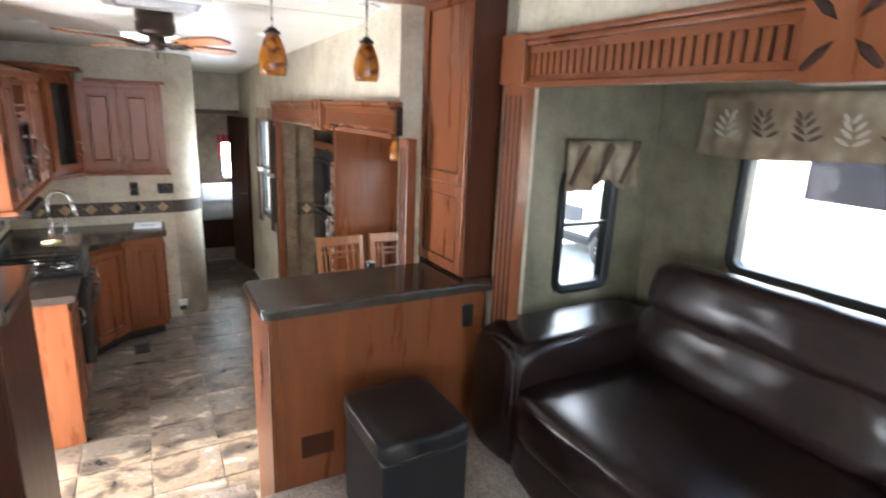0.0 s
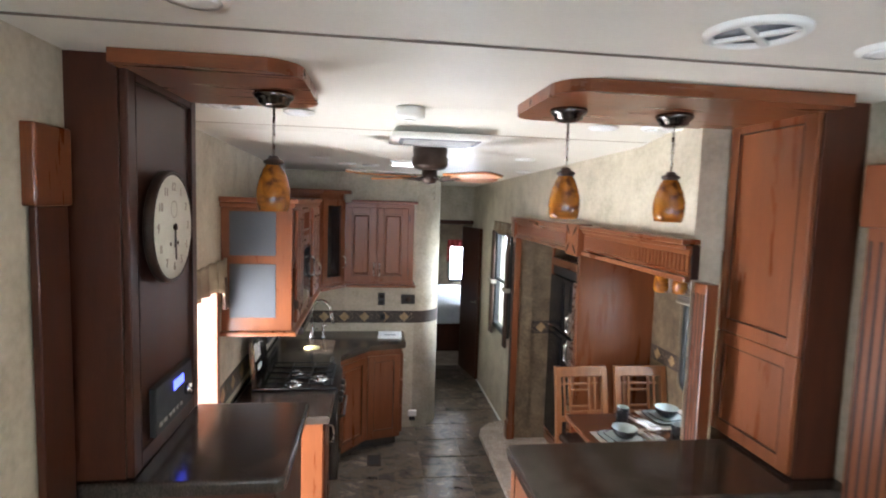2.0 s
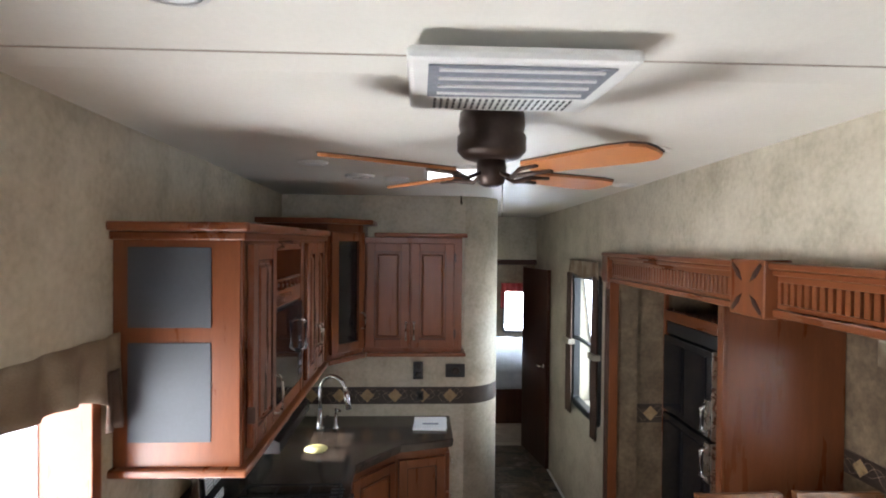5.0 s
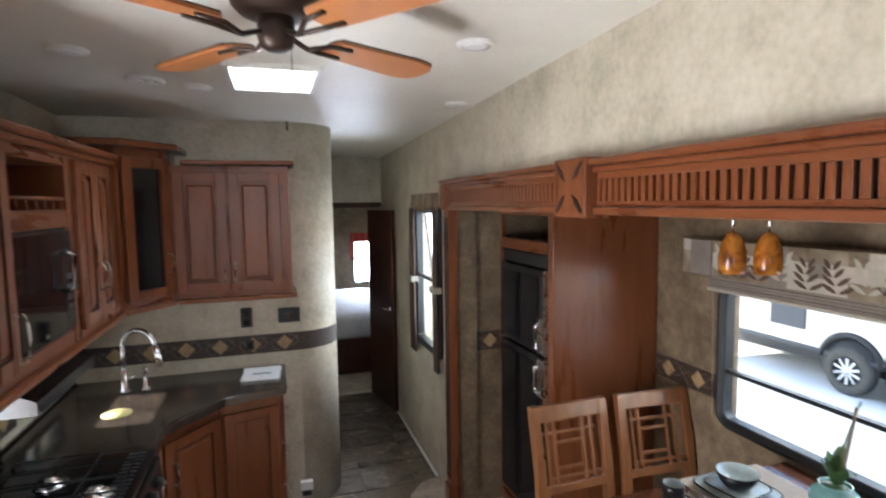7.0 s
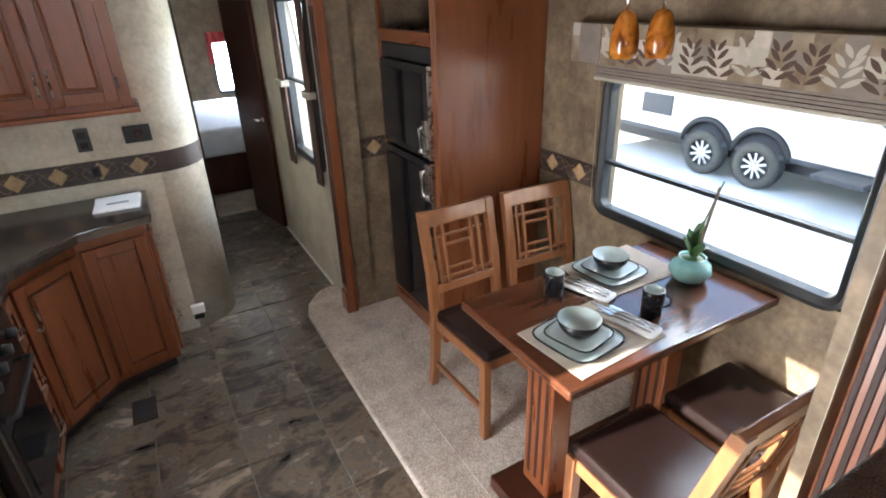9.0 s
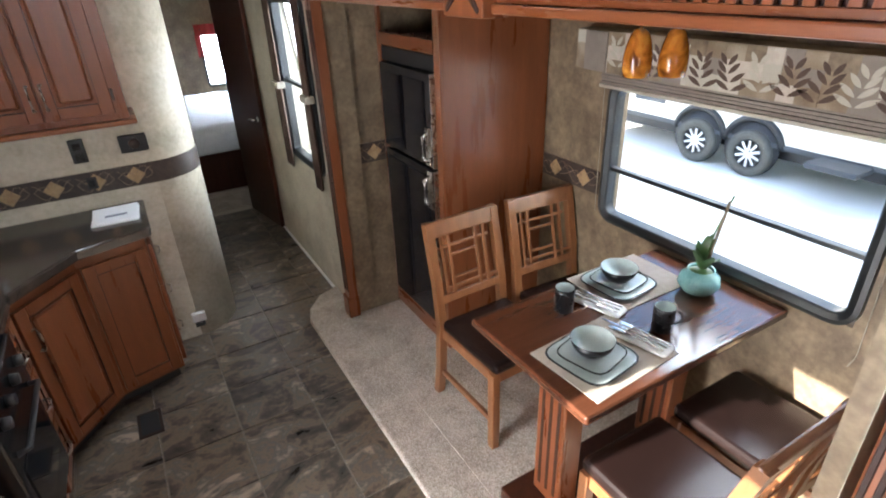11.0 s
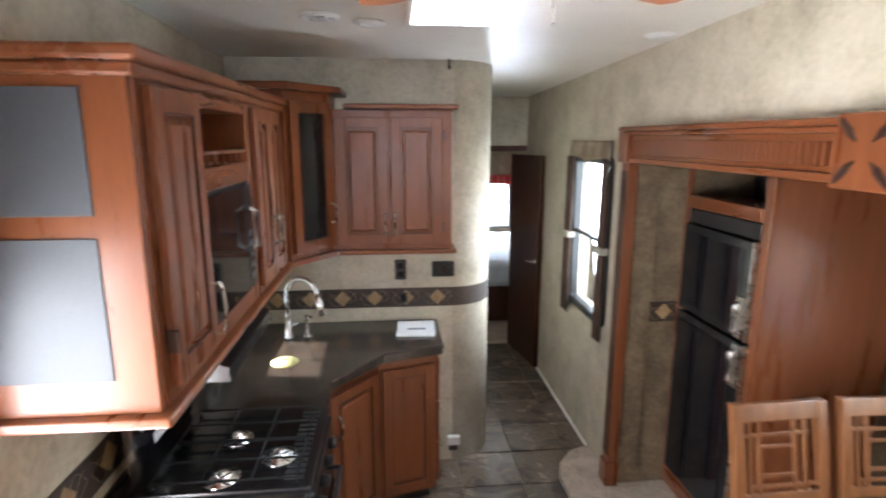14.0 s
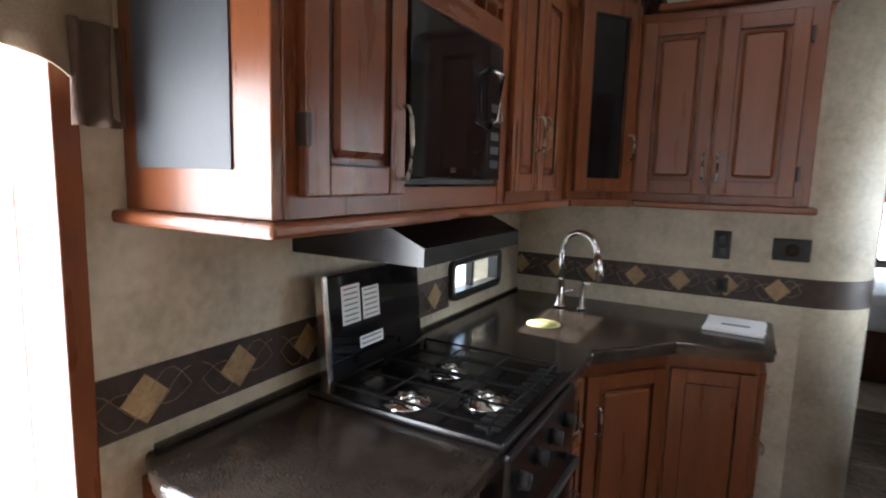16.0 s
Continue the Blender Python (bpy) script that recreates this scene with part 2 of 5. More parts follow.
glass, glass_nt, glass_b = mat("window_glass", 0.02)
glass_b.inputs["Base Color"].default_value = (0.95, 0.97, 0.97, 1)
glass_b.inputs["Transmission Weight"].default_value = 1.0
glass_b.inputs["IOR"].default_value = 1.1
dark_glass, dg_nt, dg_b = mat("smoked_glass", 0.06)
dg_b.inputs["Base Color"].default_value = (0.006, 0.006, 0.008, 1)
blue_glow, bg_nt, bg_b = mat("blue_display", 0.3)
bg_b.inputs["Base Color"].default_value = (0.02, 0.02, 0.2, 1)
bg_b.inputs["Emission Color"].default_value = (0.08, 0.10, 1.0, 1)
bg_b.inputs["Emission Strength"].default_value = 0.8
# Emission in the pane stands in for the sky seen through it.
sky_pane, sp_nt, sp_b = mat("milky_skylight", 0.5)
sp_b.inputs["Base Color"].default_value = (0.9, 0.9, 0.9, 1)
sp_b.inputs["Emission Color"].default_value = (1, 1, 1, 1)
sp_b.inputs["Emission Strength"].default_value = 0.7
# Emissive white puts the washed-out outdoor brightness into the material.
backdrop_glow, backdrop_nt, backdrop_b = mat("glowing_backdrop", 0.9)
backdrop_b.inputs["Base Color"].default_value = (0.8, 0.8, 0.8, 1)
backdrop_b.inputs["Emission Color"].default_value = (1.0, 1.0, 1.0, 1)
backdrop_b.inputs["Emission Strength"].default_value = 1.0

# ---- mesh helpers ----


def solid(x0, x1, y0, y1, z0, z1, bevel=0.0, seg=2, bm=None):
    """A box, with rounded edges where bevel is given."""
    out = bm or bmesh.new()
    part_bm = bmesh.new() if bm else out
    bmesh.ops.create_cube(part_bm, size=1)
    for v in part_bm.verts:
        v.co = Vector((x0 + (v.co.x + 0.5) * (x1 - x0), y0 + (v.co.y + 0.5) * (y1 - y0), z0 + (v.co.z + 0.5) * (z1 - z0)))
    if bevel:
        bmesh.ops.bevel(part_bm, geom=part_bm.edges[:], offset=bevel, segments=seg, affect="EDGES", profile=0.5)
    if bm:
        me = bpy.data.meshes.new("tmp")
        part_bm.to_mesh(me)
        out.from_mesh(me)
        bpy.data.meshes.remove(me)
        part_bm.free()
    return out


def prism(outline, z0, z1, bevel=0.0):
    """An upright prism over an outline of (x, y)."""
    bm = bmesh.new()
    low = [bm.verts.new((x, y, z0)) for x, y in outline]
    face = bm.faces.new(low)
    ext = bmesh.ops.extrude_face_region(bm, geom=[face])
    for v in ext["geom"]:
        if isinstance(v, bmesh.types.BMVert):
            v.co.z = z1
    bmesh.ops.recalc_face_normals(bm, faces=bm.faces[:])
    if bevel:
        edges = [e for e in bm.edges if abs(e.verts[0].co.z - e.verts[1].co.z) < 1e-6 and max(z0, z1) - e.verts[0].co.z < 1e-6]
        bmesh.ops.bevel(bm, geom=edges, offset=bevel, segments=3, affect="EDGES", profile=0.5)
    return bm


def lathe(profile, seg=32, at=(0, 0, 0), squash=None, cap=True):
    """A turned shape from (radius, height) pairs; squash > 0 makes it squarish."""
    bm = bmesh.new()
    rings = []
    for r, z in profile:
        ring = []
        for i in range(seg):
            a = 2 * math.pi * i / seg
            c, s = math.cos(a), math.sin(a)
            k = 1.0
            if squash:
                k = 1 / (abs(c) ** squash + abs(s) ** squash) ** (1 / squash)
            ring.append(bm.verts.new((at[0] + r * k * c, at[1] + r * k * s, at[2] + z)))
        rings.append(ring)
    for a, b in zip(rings, rings[1:]):
        for i in range(seg):
            bm.faces.new((a[i], a[(i + 1) % seg], b[(i + 1) % seg], b[i]))
    if cap and profile[0][0] > 1e-4:
        bm.faces.new(rings[0][::-1])
    if cap and profile[-1][0] > 1e-4:
        bm.faces.new(rings[-1])
    bmesh.ops.remove_doubles(bm, verts=bm.verts[:], dist=1e-5)
    bmesh.ops.recalc_face_normals(bm, faces=bm.faces[:])
    for f in bm.faces:
        f.smooth = True
    return bm


def tube(points, r, seg=10, bm=None):
    """A round bar along points."""
    bm = bm or bmesh.new()
    pts = [Vector(p) for p in points]
    rings = []
    for i, p in enumerate(pts):
        d = (pts[min(i + 1, len(pts) - 1)] - pts[max(i - 1, 0)]).normalized()
        u = d.cross(Vector((0, 0, 1)))
        if u.length < 0.05:
            u = d.cross(Vector((1, 0, 0)))
        u.normalize()
        w = d.cross(u)
        rings.append([bm.verts.new(p + r * (math.cos(2 * math.pi * k / seg) * u + math.sin(2 * math.pi * k / seg) * w)) for k in range(seg)])
    for a, b in zip(rings, rings[1:]):
        for k in range(seg):
            f = bm.faces.new((a[k], a[(k + 1) % seg], b[(k + 1) % seg], b[k]))
            f.smooth = True
    bm.faces.new(rings[0][::-1])
    bm.faces.new(rings[-1])
    return bm


def arc(c, r, a0, a1, n, u=(1, 0, 0), w=(0, 0, 1)):
    """Points of an arc round c in the plane of u and w."""
    u, w, c = Vector(u), Vector(w), Vector(c)
    return [c + r * (math.cos(radians(a0 + (a1 - a0) * i / n)) * u + math.sin(radians(a0 + (a1 - a0) * i / n)) * w) for i in range(n + 1)]


def mesh_of(bm, name, material):
    me = bpy.data.meshes.new(name)
    bm.normal_update()
    bm.to_mesh(me)
    bm.free()
    me.materials.append(material)
    return me


def part(name, bm, material, parent, label=""):
    ob = new(name, mesh_of(bm, name, material))
    ob.parent = parent
    return tagged(ob, label)


def thing(name, label, category, group=""):
    return tagged(new(name), label, category, group)


def whole(name, bm, material, label, category="", kind="", group=""):
    return tagged(new(name, mesh_of(bm, name, material)), label, category, group, kind)


def place(ob, m):
    ob.matrix_world = m
    return ob


def moved(bm, m):
    bmesh.ops.transform(bm, matrix=m, verts=bm.verts[:])
    return bm


def grid_wall(axis, a0, a1, u0, u1, z0, z1, holes):
    """A wall a0..a1 thick across its axis, u0..u1 long, with holes (u0, u1, z0, z1) through it."""
    us = sorted({u0, u1, *[h[0] for h in holes], *[h[1] for h in holes]})
    zs = sorted({z0, z1, *[h[2] for h in holes], *[h[3] for h in holes]})
    bm = bmesh.new()
    for ua, ub in zip(us, us[1:]):
        for za, zb in zip(zs, zs[1:]):
            um, zm = (ua + ub) / 2, (za + zb) / 2
            if any(h[0] < um < h[1] and h[2] < zm < h[3] for h in holes):
                continue
            if axis == "x":
                solid(a0, a1, ua, ub, za, zb, bm=bm)
            else:
                solid(ua, ub, a0, a1, za, zb, bm=bm)
    bmesh.ops.remove_doubles(bm, verts=bm.verts[:], dist=1e-5)
    seen = {}
    for f in bm.faces:
        seen.setdefault(tuple(round(c, 4) for c in f.calc_center_median()), []).append(f)
    bmesh.ops.delete(bm, geom=[f for fs in seen.values() if len(fs) > 1 for f in fs], context="FACES_ONLY")
    return bm


# ---- structure ----
FLOOR_LIVING = 0.45
whole("wall_west", grid_wall("x", 1.24, 1.36, -1.25, 11.1, -0.1, 2.5, [(3.86, 4.54, 0.0, 1.66), (5.855, 6.30, 0.975, 1.115), (0.0, 1.5, 1.15, 1.9)]), wallpaper, "beige mottled wallpapered wall with the entry doorway", "wall", "structure")
whole("wall_east_kitchen", grid_wall("x", 3.40, 3.52, 3.705, 8.48, -0.1, 2.5, [(3.706, 6.20, 0.0, 1.82), (6.47, 7.08, 0.84, 1.80)]), wallpaper, "beige mottled wallpapered wall above the dining slide-out", "wall", "structure")
whole("wall_east_living", grid_wall("x", 3.70, 3.82, -1.25, 3.28, 0.45, 2.5, [(0.3, 3.195, 0.45, 2.05)]), wallpaper, "beige wallpapered wall above the sofa slide-out", "wall", "structure")
whole("wall_jog", solid(3.70, 3.82, 3.285, 3.40, 0.0, 2.5), wallpaper, "beige wallpapered return wall beside the column", "wall", "structure")
whole("wall_return", solid(3.70, 3.82, 3.4005, 3.80, 0.0, 2.5), wallpaper, "beige wallpapered return wall behind the column", "wall", "structure")
whole("wall_return", solid(3.525, 3.6995, 3.7005, 3.80, 1.925, 2.5), wallpaper, "beige wallpapered return wall over the slide-out", "wall", "structure")
whole("wall_south", grid_wall("y", -1.37, -1.25, 1.15, 3.82, 0.0, 2.5, [(1.7, 3.3, 1.2, 2.0)]), wallpaper, "beige wallpapered wall at the end of the living area", "wall", "structure")
R_CURVE = 0.24
curve = [(1.27, 6.55), (2.53, 6.55)] + [(2.53 + R_CURVE * math.sin(radians(a)), 6.55 + R_CURVE - R_CURVE * math.cos(radians(a))) for a in range(9, 91, 9)] + [(2.77, 8.4), (2.70, 8.4), (2.70, 6.85), (2.53, 6.65), (1.27, 6.65)]
kitchen_end = prism(curve, -0.02, 2.45)
for f in kitchen_end.faces:
    f.smooth = 2.54 < f.calc_center_median().x < 2.765 and abs(f.normal.z) < 0.5
whole("wall_north", kitchen_end, wallpaper, "beige mottled wallpapered wall with a rounded corner into the hall", "wall", "structure")
whole("wall_bedroom", grid_wall("y", 8.4, 8.48, 2.70, 3.45, -0.02, 2.45, [(2.92, 3.40, 0.0, 1.80)]), wallpaper, "beige wall with the doorway to the bedroom", "wall", "structure")
whole("wall_bedroom_west", solid(1.27, 2.70, 8.4, 8.48, -0.02, 2.45), wallpaper, "beige bedroom wall", "wall", "structure")
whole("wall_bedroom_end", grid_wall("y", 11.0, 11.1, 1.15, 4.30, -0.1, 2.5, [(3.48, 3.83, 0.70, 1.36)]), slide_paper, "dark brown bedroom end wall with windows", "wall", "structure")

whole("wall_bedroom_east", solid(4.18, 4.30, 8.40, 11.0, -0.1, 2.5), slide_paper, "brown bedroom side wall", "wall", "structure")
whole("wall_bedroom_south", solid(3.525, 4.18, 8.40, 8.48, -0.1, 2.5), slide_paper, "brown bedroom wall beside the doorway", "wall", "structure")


def ceiling_z(y):
    """The ceiling falls from the raised living area to the hall."""
    if y < 3.78:
        return 2.435
    if y < 4.2:
        return 2.435 - 0.065 * (y - 3.78) / 0.42
    return max(2.37 - 0.024 * (y - 4.2), 2.27)


def build_ceiling():
    bm = bmesh.new()
    ys = [-1.37, 2.94, 2.948, 3.78, 4.2, 5.34, 5.74, 6.4, 7.2, 8.4, 11.1]
    for ya, yb in zip(ys, ys[1:]):
        for xa, xb in ((1.15, 2.27), (2.27, 2.58), (2.58, 4.3 if ya >= 8.4 else 3.9)):
            if ya == 5.34 and xa == 2.27:
                continue
            seam = 0.006 if yb - ya < 0.01 else 0.0
            za, zb = ceiling_z(ya) + seam, ceiling_z(yb) + seam
            v = [bm.verts.new(p) for p in ((xa, ya, za), (xb, ya, za), (xb, yb, zb), (xa, yb, zb), (xa, ya, 2.54), (xb, ya, 2.54), (xb, yb, 2.54), (xa, yb, 2.54))]
            for q in ((3, 2, 1, 0), (4, 5, 6, 7), (0, 1, 5, 4), (1, 2, 6, 5), (2, 3, 7, 6), (3, 0, 4, 7)):
                bm.faces.new([v[i] for i in q])
    return bm


whole("ceiling", build_ceiling(), ceiling_mat, "off-white vinyl ceiling with panel seams", "ceiling", "structure")
whole("ceiling_trim", solid(1.28, 3.68, 2.940, 2.948, 2.4305, 2.434), blind_mat, "thin dark seam strip across the ceiling", "trim", "structure")
whole("ceiling_trim", solid(1.28, 3.39, 4.118, 4.122, 2.3805, 2.384), linen, "thin dark seam strip across the ceiling", "trim", "structure")

floor = whole("floor", solid(1.15, 3.52, 3.15, 8.48, -0.12, -0.006), grout, "dark slate-look tile floor of the kitchen and hall", "floor", "structure")
whole("floor_bedroom", solid(1.15, 4.3, 8.48, 11.1, -0.12, 0.0), carpet_mat, "beige bedroom carpet", "floor", "structure")
whole("floor_living", solid(1.15, 3.70, -1.37, 3.18, 0.30, FLOOR_LIVING, 0.012), carpet_mat, "beige carpeted floor of the raised living area", "floor", "structure")
for ya, yb, zt in ((3.18, 3.44, 0.30), (3.44, 3.70, 0.15)):
    whole("step", solid(1.93, 2.62, ya, yb, -0.006, zt, 0.012), carpet_mat, "beige carpeted step down to the kitchen", "step", "structure", "steps to the kitchen")

# slide-outs
whole("floor_dinette", prism([(3.12, 3.78), (3.12, 6.30), (3.16, 6.42), (3.26, 6.54), (3.40, 6.60), (3.40, 6.205), (4.32, 6.205), (4.32, 3.78)], -0.004, 0.028, 0.012), carpet_mat, "speckled beige carpet of the dining slide-out", "carpet", "structure")
whole("carpet_fold", solid(3.335, 3.345, 3.80, 6.2, 0.0275, 0.031), carpet_mat, "seam in the beige carpet", "trim", "structure")
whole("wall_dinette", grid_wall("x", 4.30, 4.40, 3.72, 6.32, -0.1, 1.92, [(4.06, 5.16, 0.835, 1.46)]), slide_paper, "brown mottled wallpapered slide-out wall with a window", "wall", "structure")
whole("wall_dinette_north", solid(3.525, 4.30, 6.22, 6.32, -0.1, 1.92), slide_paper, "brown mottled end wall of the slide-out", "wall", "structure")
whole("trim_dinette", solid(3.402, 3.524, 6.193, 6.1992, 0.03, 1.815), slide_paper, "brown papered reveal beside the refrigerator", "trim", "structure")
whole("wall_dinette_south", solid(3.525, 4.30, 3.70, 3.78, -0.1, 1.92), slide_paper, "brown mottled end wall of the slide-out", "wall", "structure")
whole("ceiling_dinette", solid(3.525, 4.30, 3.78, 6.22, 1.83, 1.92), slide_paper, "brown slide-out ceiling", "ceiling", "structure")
whole("floor_sofa", solid(3.70, 4.72, 0.2, 3.20, 0.30, 0.455), carpet_mat, "beige carpet of the sofa slide-out", "floor", "structure")
whole("wall_sofa", grid_wall("x", 4.60, 4.70, 0.2, 3.32, 0.30, 2.22, [(0.7, 2.72, 1.28, 1.84)]), green_paper, "olive mottled slide-out wall with a wide window", "wall", "structure")
whole("wall_sofa_north", grid_wall("y", 3.20, 3.28, 3.705, 4.60, 0.30, 2.22, [(4.00, 4.34, 1.10, 1.68)]), green_paper, "olive mottled end wall with a small window", "wall", "structure")
whole("wall_sofa_south", solid(3.82, 4.60, 0.2, 0.3, 0.30, 2.22), green_paper, "olive mottled end wall of the sofa slide-out", "wall", "structure")
whole("ceiling_sofa", solid(3.82, 4.70, 0.2, 3.28, 2.12, 2.22), green_paper, "olive slide-out ceiling", "ceiling", "structure")


# ---- trim of the slide-outs ----


def slide_header(name, x, y0, y1, z0, z1, rosettes, label, pitch=0.03):
    """A slotted wooden header along y on the wall face x, with carved square rosettes."""
    top = thing(name, label, "trim")
    part("backboard", solid(x - 0.034, x, y0, y1, z0, z1, 0.003), glaze, top)
    part("crown", solid(x - 0.080, x, y0, y1, z1 + 0.001, z1 + 0.022, 0.006), wood_y, top)
    part("crown", solid(x - 0.065, x - 0.0345, y0, y1, z1 - 0.018, z1, 0.005), wood_y, top)
    part("sill_rail", solid(x - 0.062, x - 0.0345, y0, y1, z0 - 0.012, z0 + 0.012, 0.005), wood_y, top)
    h = z1 - z0
    lo, hi = (z0 + z1) / 2 - 0.004 - 0.26 * h, (z0 + z1) / 2 - 0.004 + 0.24 * h
    part("face_rail", solid(x - 0.047, x - 0.0345, y0, y1, z0 + 0.0125, lo, 0.0015, 1), wood_y, top)
    part("face_rail", solid(x - 0.047, x - 0.0345, y0, y1, hi, z1 - 0.0185, 0.0015, 1), wood_y, top)
    n = int((y1 - y0) / pitch)
    step = (y1 - y0) / n
    me = mesh_of(solid(-0.006, 0.006, -step / 2 + 0.0057, step / 2 - 0.0057, lo + 0.0002, hi - 0.0002, 0.0015, 1), "slat", wood)
    for i in range(n):
        f = new("slat", me)
        f.parent = top
        f.location = (x - 0.0408, y0 + (i + 0.5) * step, 0)
    for r in rosettes:
        hw = 0.094
        ros = part("rosette", solid(x - 0.092, x + 0.0, r - hw, r + hw, z0 - 0.022, z1 + 0.03, 0.006), wood, top, "square cherry block carved with a cross")
        for a in (45, 135, 225, 315):
            bm = lathe([(0.0, 0), (0.012, 0.035), (0.008, 0.08), (0.0, 0.086)], 8)
            moved(bm, Matrix.Translation((x - 0.0925, r, (z0 + z1) / 2 + 0.004)) @ Matrix.Rotation(radians(a), 4, "X") @ Matrix.Translation((0, 0, 0.028)) @ Matrix.Diagonal((0.25, 1, 1, 1)))
            part("carving", bm, glaze, ros)
    return top


def fluted_post(name, x0, x1, y0, y1, z0, z1, axis, label, block=0.0, timber=None):
    timber = timber or wood
    post = thing(name, label, "trim")
    part("shaft", solid(x0, x1, y0, y1, z0, z1 - block, 0.004), timber, post)
    part("plinth", solid(x0 - 0.012, x1 + 0.004, y0 - 0.006, y1 + 0.006, z0, z0 + 0.14, 0.006), timber, post)
    if block:
        part("cap_block", solid(x0 - 0.02, x1 + 0.006, y0 - 0.01, y1 + 0.012, z1 - block, z1, 0.006), wood, post)
    for k in range(4):
        f = (k + 0.5) / 4
        if axis == "x":
            y = y0 + f * (y1 - y0)
            bm = solid(x0 - 0.002, x0 + 0.003, y - 0.006, y + 0.006, z0 + 0.18, z1 - block - 0.04, 0.002, 1)
        else:
            x = x0 + f * (x1 - x0)
            bm = solid(x - 0.006, x + 0.006, y0 - 0.002, y0 + 0.003, z0 + 0.18, z1 - block - 0.04, 0.002, 1)
        part("flute", bm, glaze, post)
    return post


slide_header("slide_header", 3.40, 3.66, 6.26, 1.81, 1.945, [4.80], "fluted cherry header over the dining slide-out")
fluted_post("slide_post", 3.345, 3.40, 6.17, 6.25, 0.028, 1.945, "x", "fluted cherry post beside the refrigerator slide-out", 0.15)
fluted_post("slide_post", 3.40, 3.45, 3.605, 3.69, 0.028, 1.80, "x", "fluted cherry post at the near end of the dining slide-out")
slide_header("slide_header", 3.70, 0.25, 3.055, 2.045, 2.205, [1.93], "fluted cherry header over the sofa slide-out", 0.036)
fluted_post("slide_post", 3.645, 3.70, 3.065, 3.20, FLOOR_LIVING, 2.235, "x", "fluted cherry post beside the sofa slide-out", 0.19)
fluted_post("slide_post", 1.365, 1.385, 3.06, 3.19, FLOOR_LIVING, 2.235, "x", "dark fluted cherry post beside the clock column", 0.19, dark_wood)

# ---- cabinet making ----


def bar_pull(parent, a, b, out, r=0.0045):
    """An arched pull from a to b, standing off by the vector out."""
    a, b, out = Vector(a), Vector(b), Vector(out)
    pts = [a, a + out * 0.7, a + (b - a) * 0.15 + out, a + (b - a) * 0.5 + out * 1.12, a + (b - a) * 0.85 + out, b + out * 0.7, b]
    part("handle", tube(pts, r, 8), nickel, parent, "curved nickel pull")
    for p in (a, b):
        part("handle_foot", lathe([(0.008, -0.003), (0.008, 0.003)], 10, p), nickel, parent)


def face_matrix(origin, normal_deg):
    """Local x runs along the face, local -y points out of it, z up."""
    return Matrix.Translation(origin) @ Matrix.Rotation(radians(normal_deg), 4, "Z")


def panel_door(parent, m, w, h, handle=None, glass_panel=False, name="door", fill=None, thick=0.02, timber=None):
    """A framed door w by h standing at the matrix m, out along local -y."""
    st = 0.052
    frame_bm = bmesh.new()
    solid(0, st, -thick, 0, 0, h, 0.004, bm=frame_bm)
    solid(w - st, w, -thick, 0, 0, h, 0.004, bm=frame_bm)
    solid(st - 0.001, w - st + 0.001, -thick + 0.0005, -0.0005, 0, st, 0.004, bm=frame_bm)
    solid(st - 0.001, w - st + 0.001, -thick + 0.0005, -0.0005, h - st, h, 0.004, bm=frame_bm)
    d = part(name, moved(frame_bm, m), timber or wood, parent)
    if glass_panel:
        part("glass", moved(solid(st - 0.004, w - st + 0.004, -0.010, -0.006, st - 0.004, h - st + 0.004), m), fill or dark_glass, d, "dark glass pane")
    else:
        part("field", moved(solid(st - 0.004, w - st + 0.004, -0.008, -0.002, st - 0.004, h - st + 0.004), m), fill or wood, d)
        if not fill:
            bm = solid(st + 0.010, w - st - 0.010, -0.021, -0.004, st + 0.010, h - st - 0.010, 0.012, 1)
            part("raised_panel", moved(bm, m), wood, d)
    line = bmesh.new()
    for x0, x1, z0, z1 in ((st - 0.003, st, st, h - st), (w - st, w - st + 0.003, st, h - st), (st, w - st, st - 0.003, st), (st, w - st, h - st, h - st + 0.003)):
        solid(x0, x1, -thick - 0.001, -thick + 0.004, z0, z1, bm=line)
    part("glaze_line", moved(line, m), glaze, d)
    if handle:
        hx, hz, ln = handle
        bar_pull(d, m @ Vector((hx, -thick, hz)), m @ Vector((hx, -thick, hz + ln)), m.to_3x3() @ Vector((0, -0.026, 0)))
    return d


def hinge(parent, m, x, z):
    part("hinge", moved(solid(x - 0.005, x + 0.005, -0.026, -0.002, z - 0.025, z + 0.025, 0.003), m), bronze, parent)


# ---- half walls, columns and pendants between living area and kitchen ----


def counter_slab(name, outline, z, label):
    top = thing(name, label, "counter")
    part("slab", prism(outline, z - 0.022, z, 0.010), counter_mat, top)
    cx, cy = sum(p[0] for p in outline) / len(outline), sum(p[1] for p in outline) / len(outline)
    inner = [(x - math.copysign(min(0.004, abs(x - cx)), x - cx), y - math.copysign(min(0.004, abs(y - cy)), y - cy)) for x, y in outline]
    part("edge_moulding", prism(inner, z - 0.042, z - 0.0222), counter_mat, top)
    return top


def rounded(x0, x1, y0, y1, r, corners):
    """A rectangle with the named corners (0 = x0y0, 1 = x1y0, 2 = x1y1, 3 = x0y1) rounded."""
    out = []
    for i, (cx, cy) in enumerate(((x0, y0), (x1, y0), (x1, y1), (x0, y1))):
        if i in corners:
            sx, sy = (1 if i in (0, 3) else -1), (1 if i in (0, 1) else -1)
            a0 = (180, 270, 0, 90)[i]
            out += [(cx + sx * r + r * math.cos(radians(a0 + 15 * k)), cy + sy * r + r * math.sin(radians(a0 + 15 * k))) for k in range(7)]
        else:
            out.append((cx, cy))
    return out


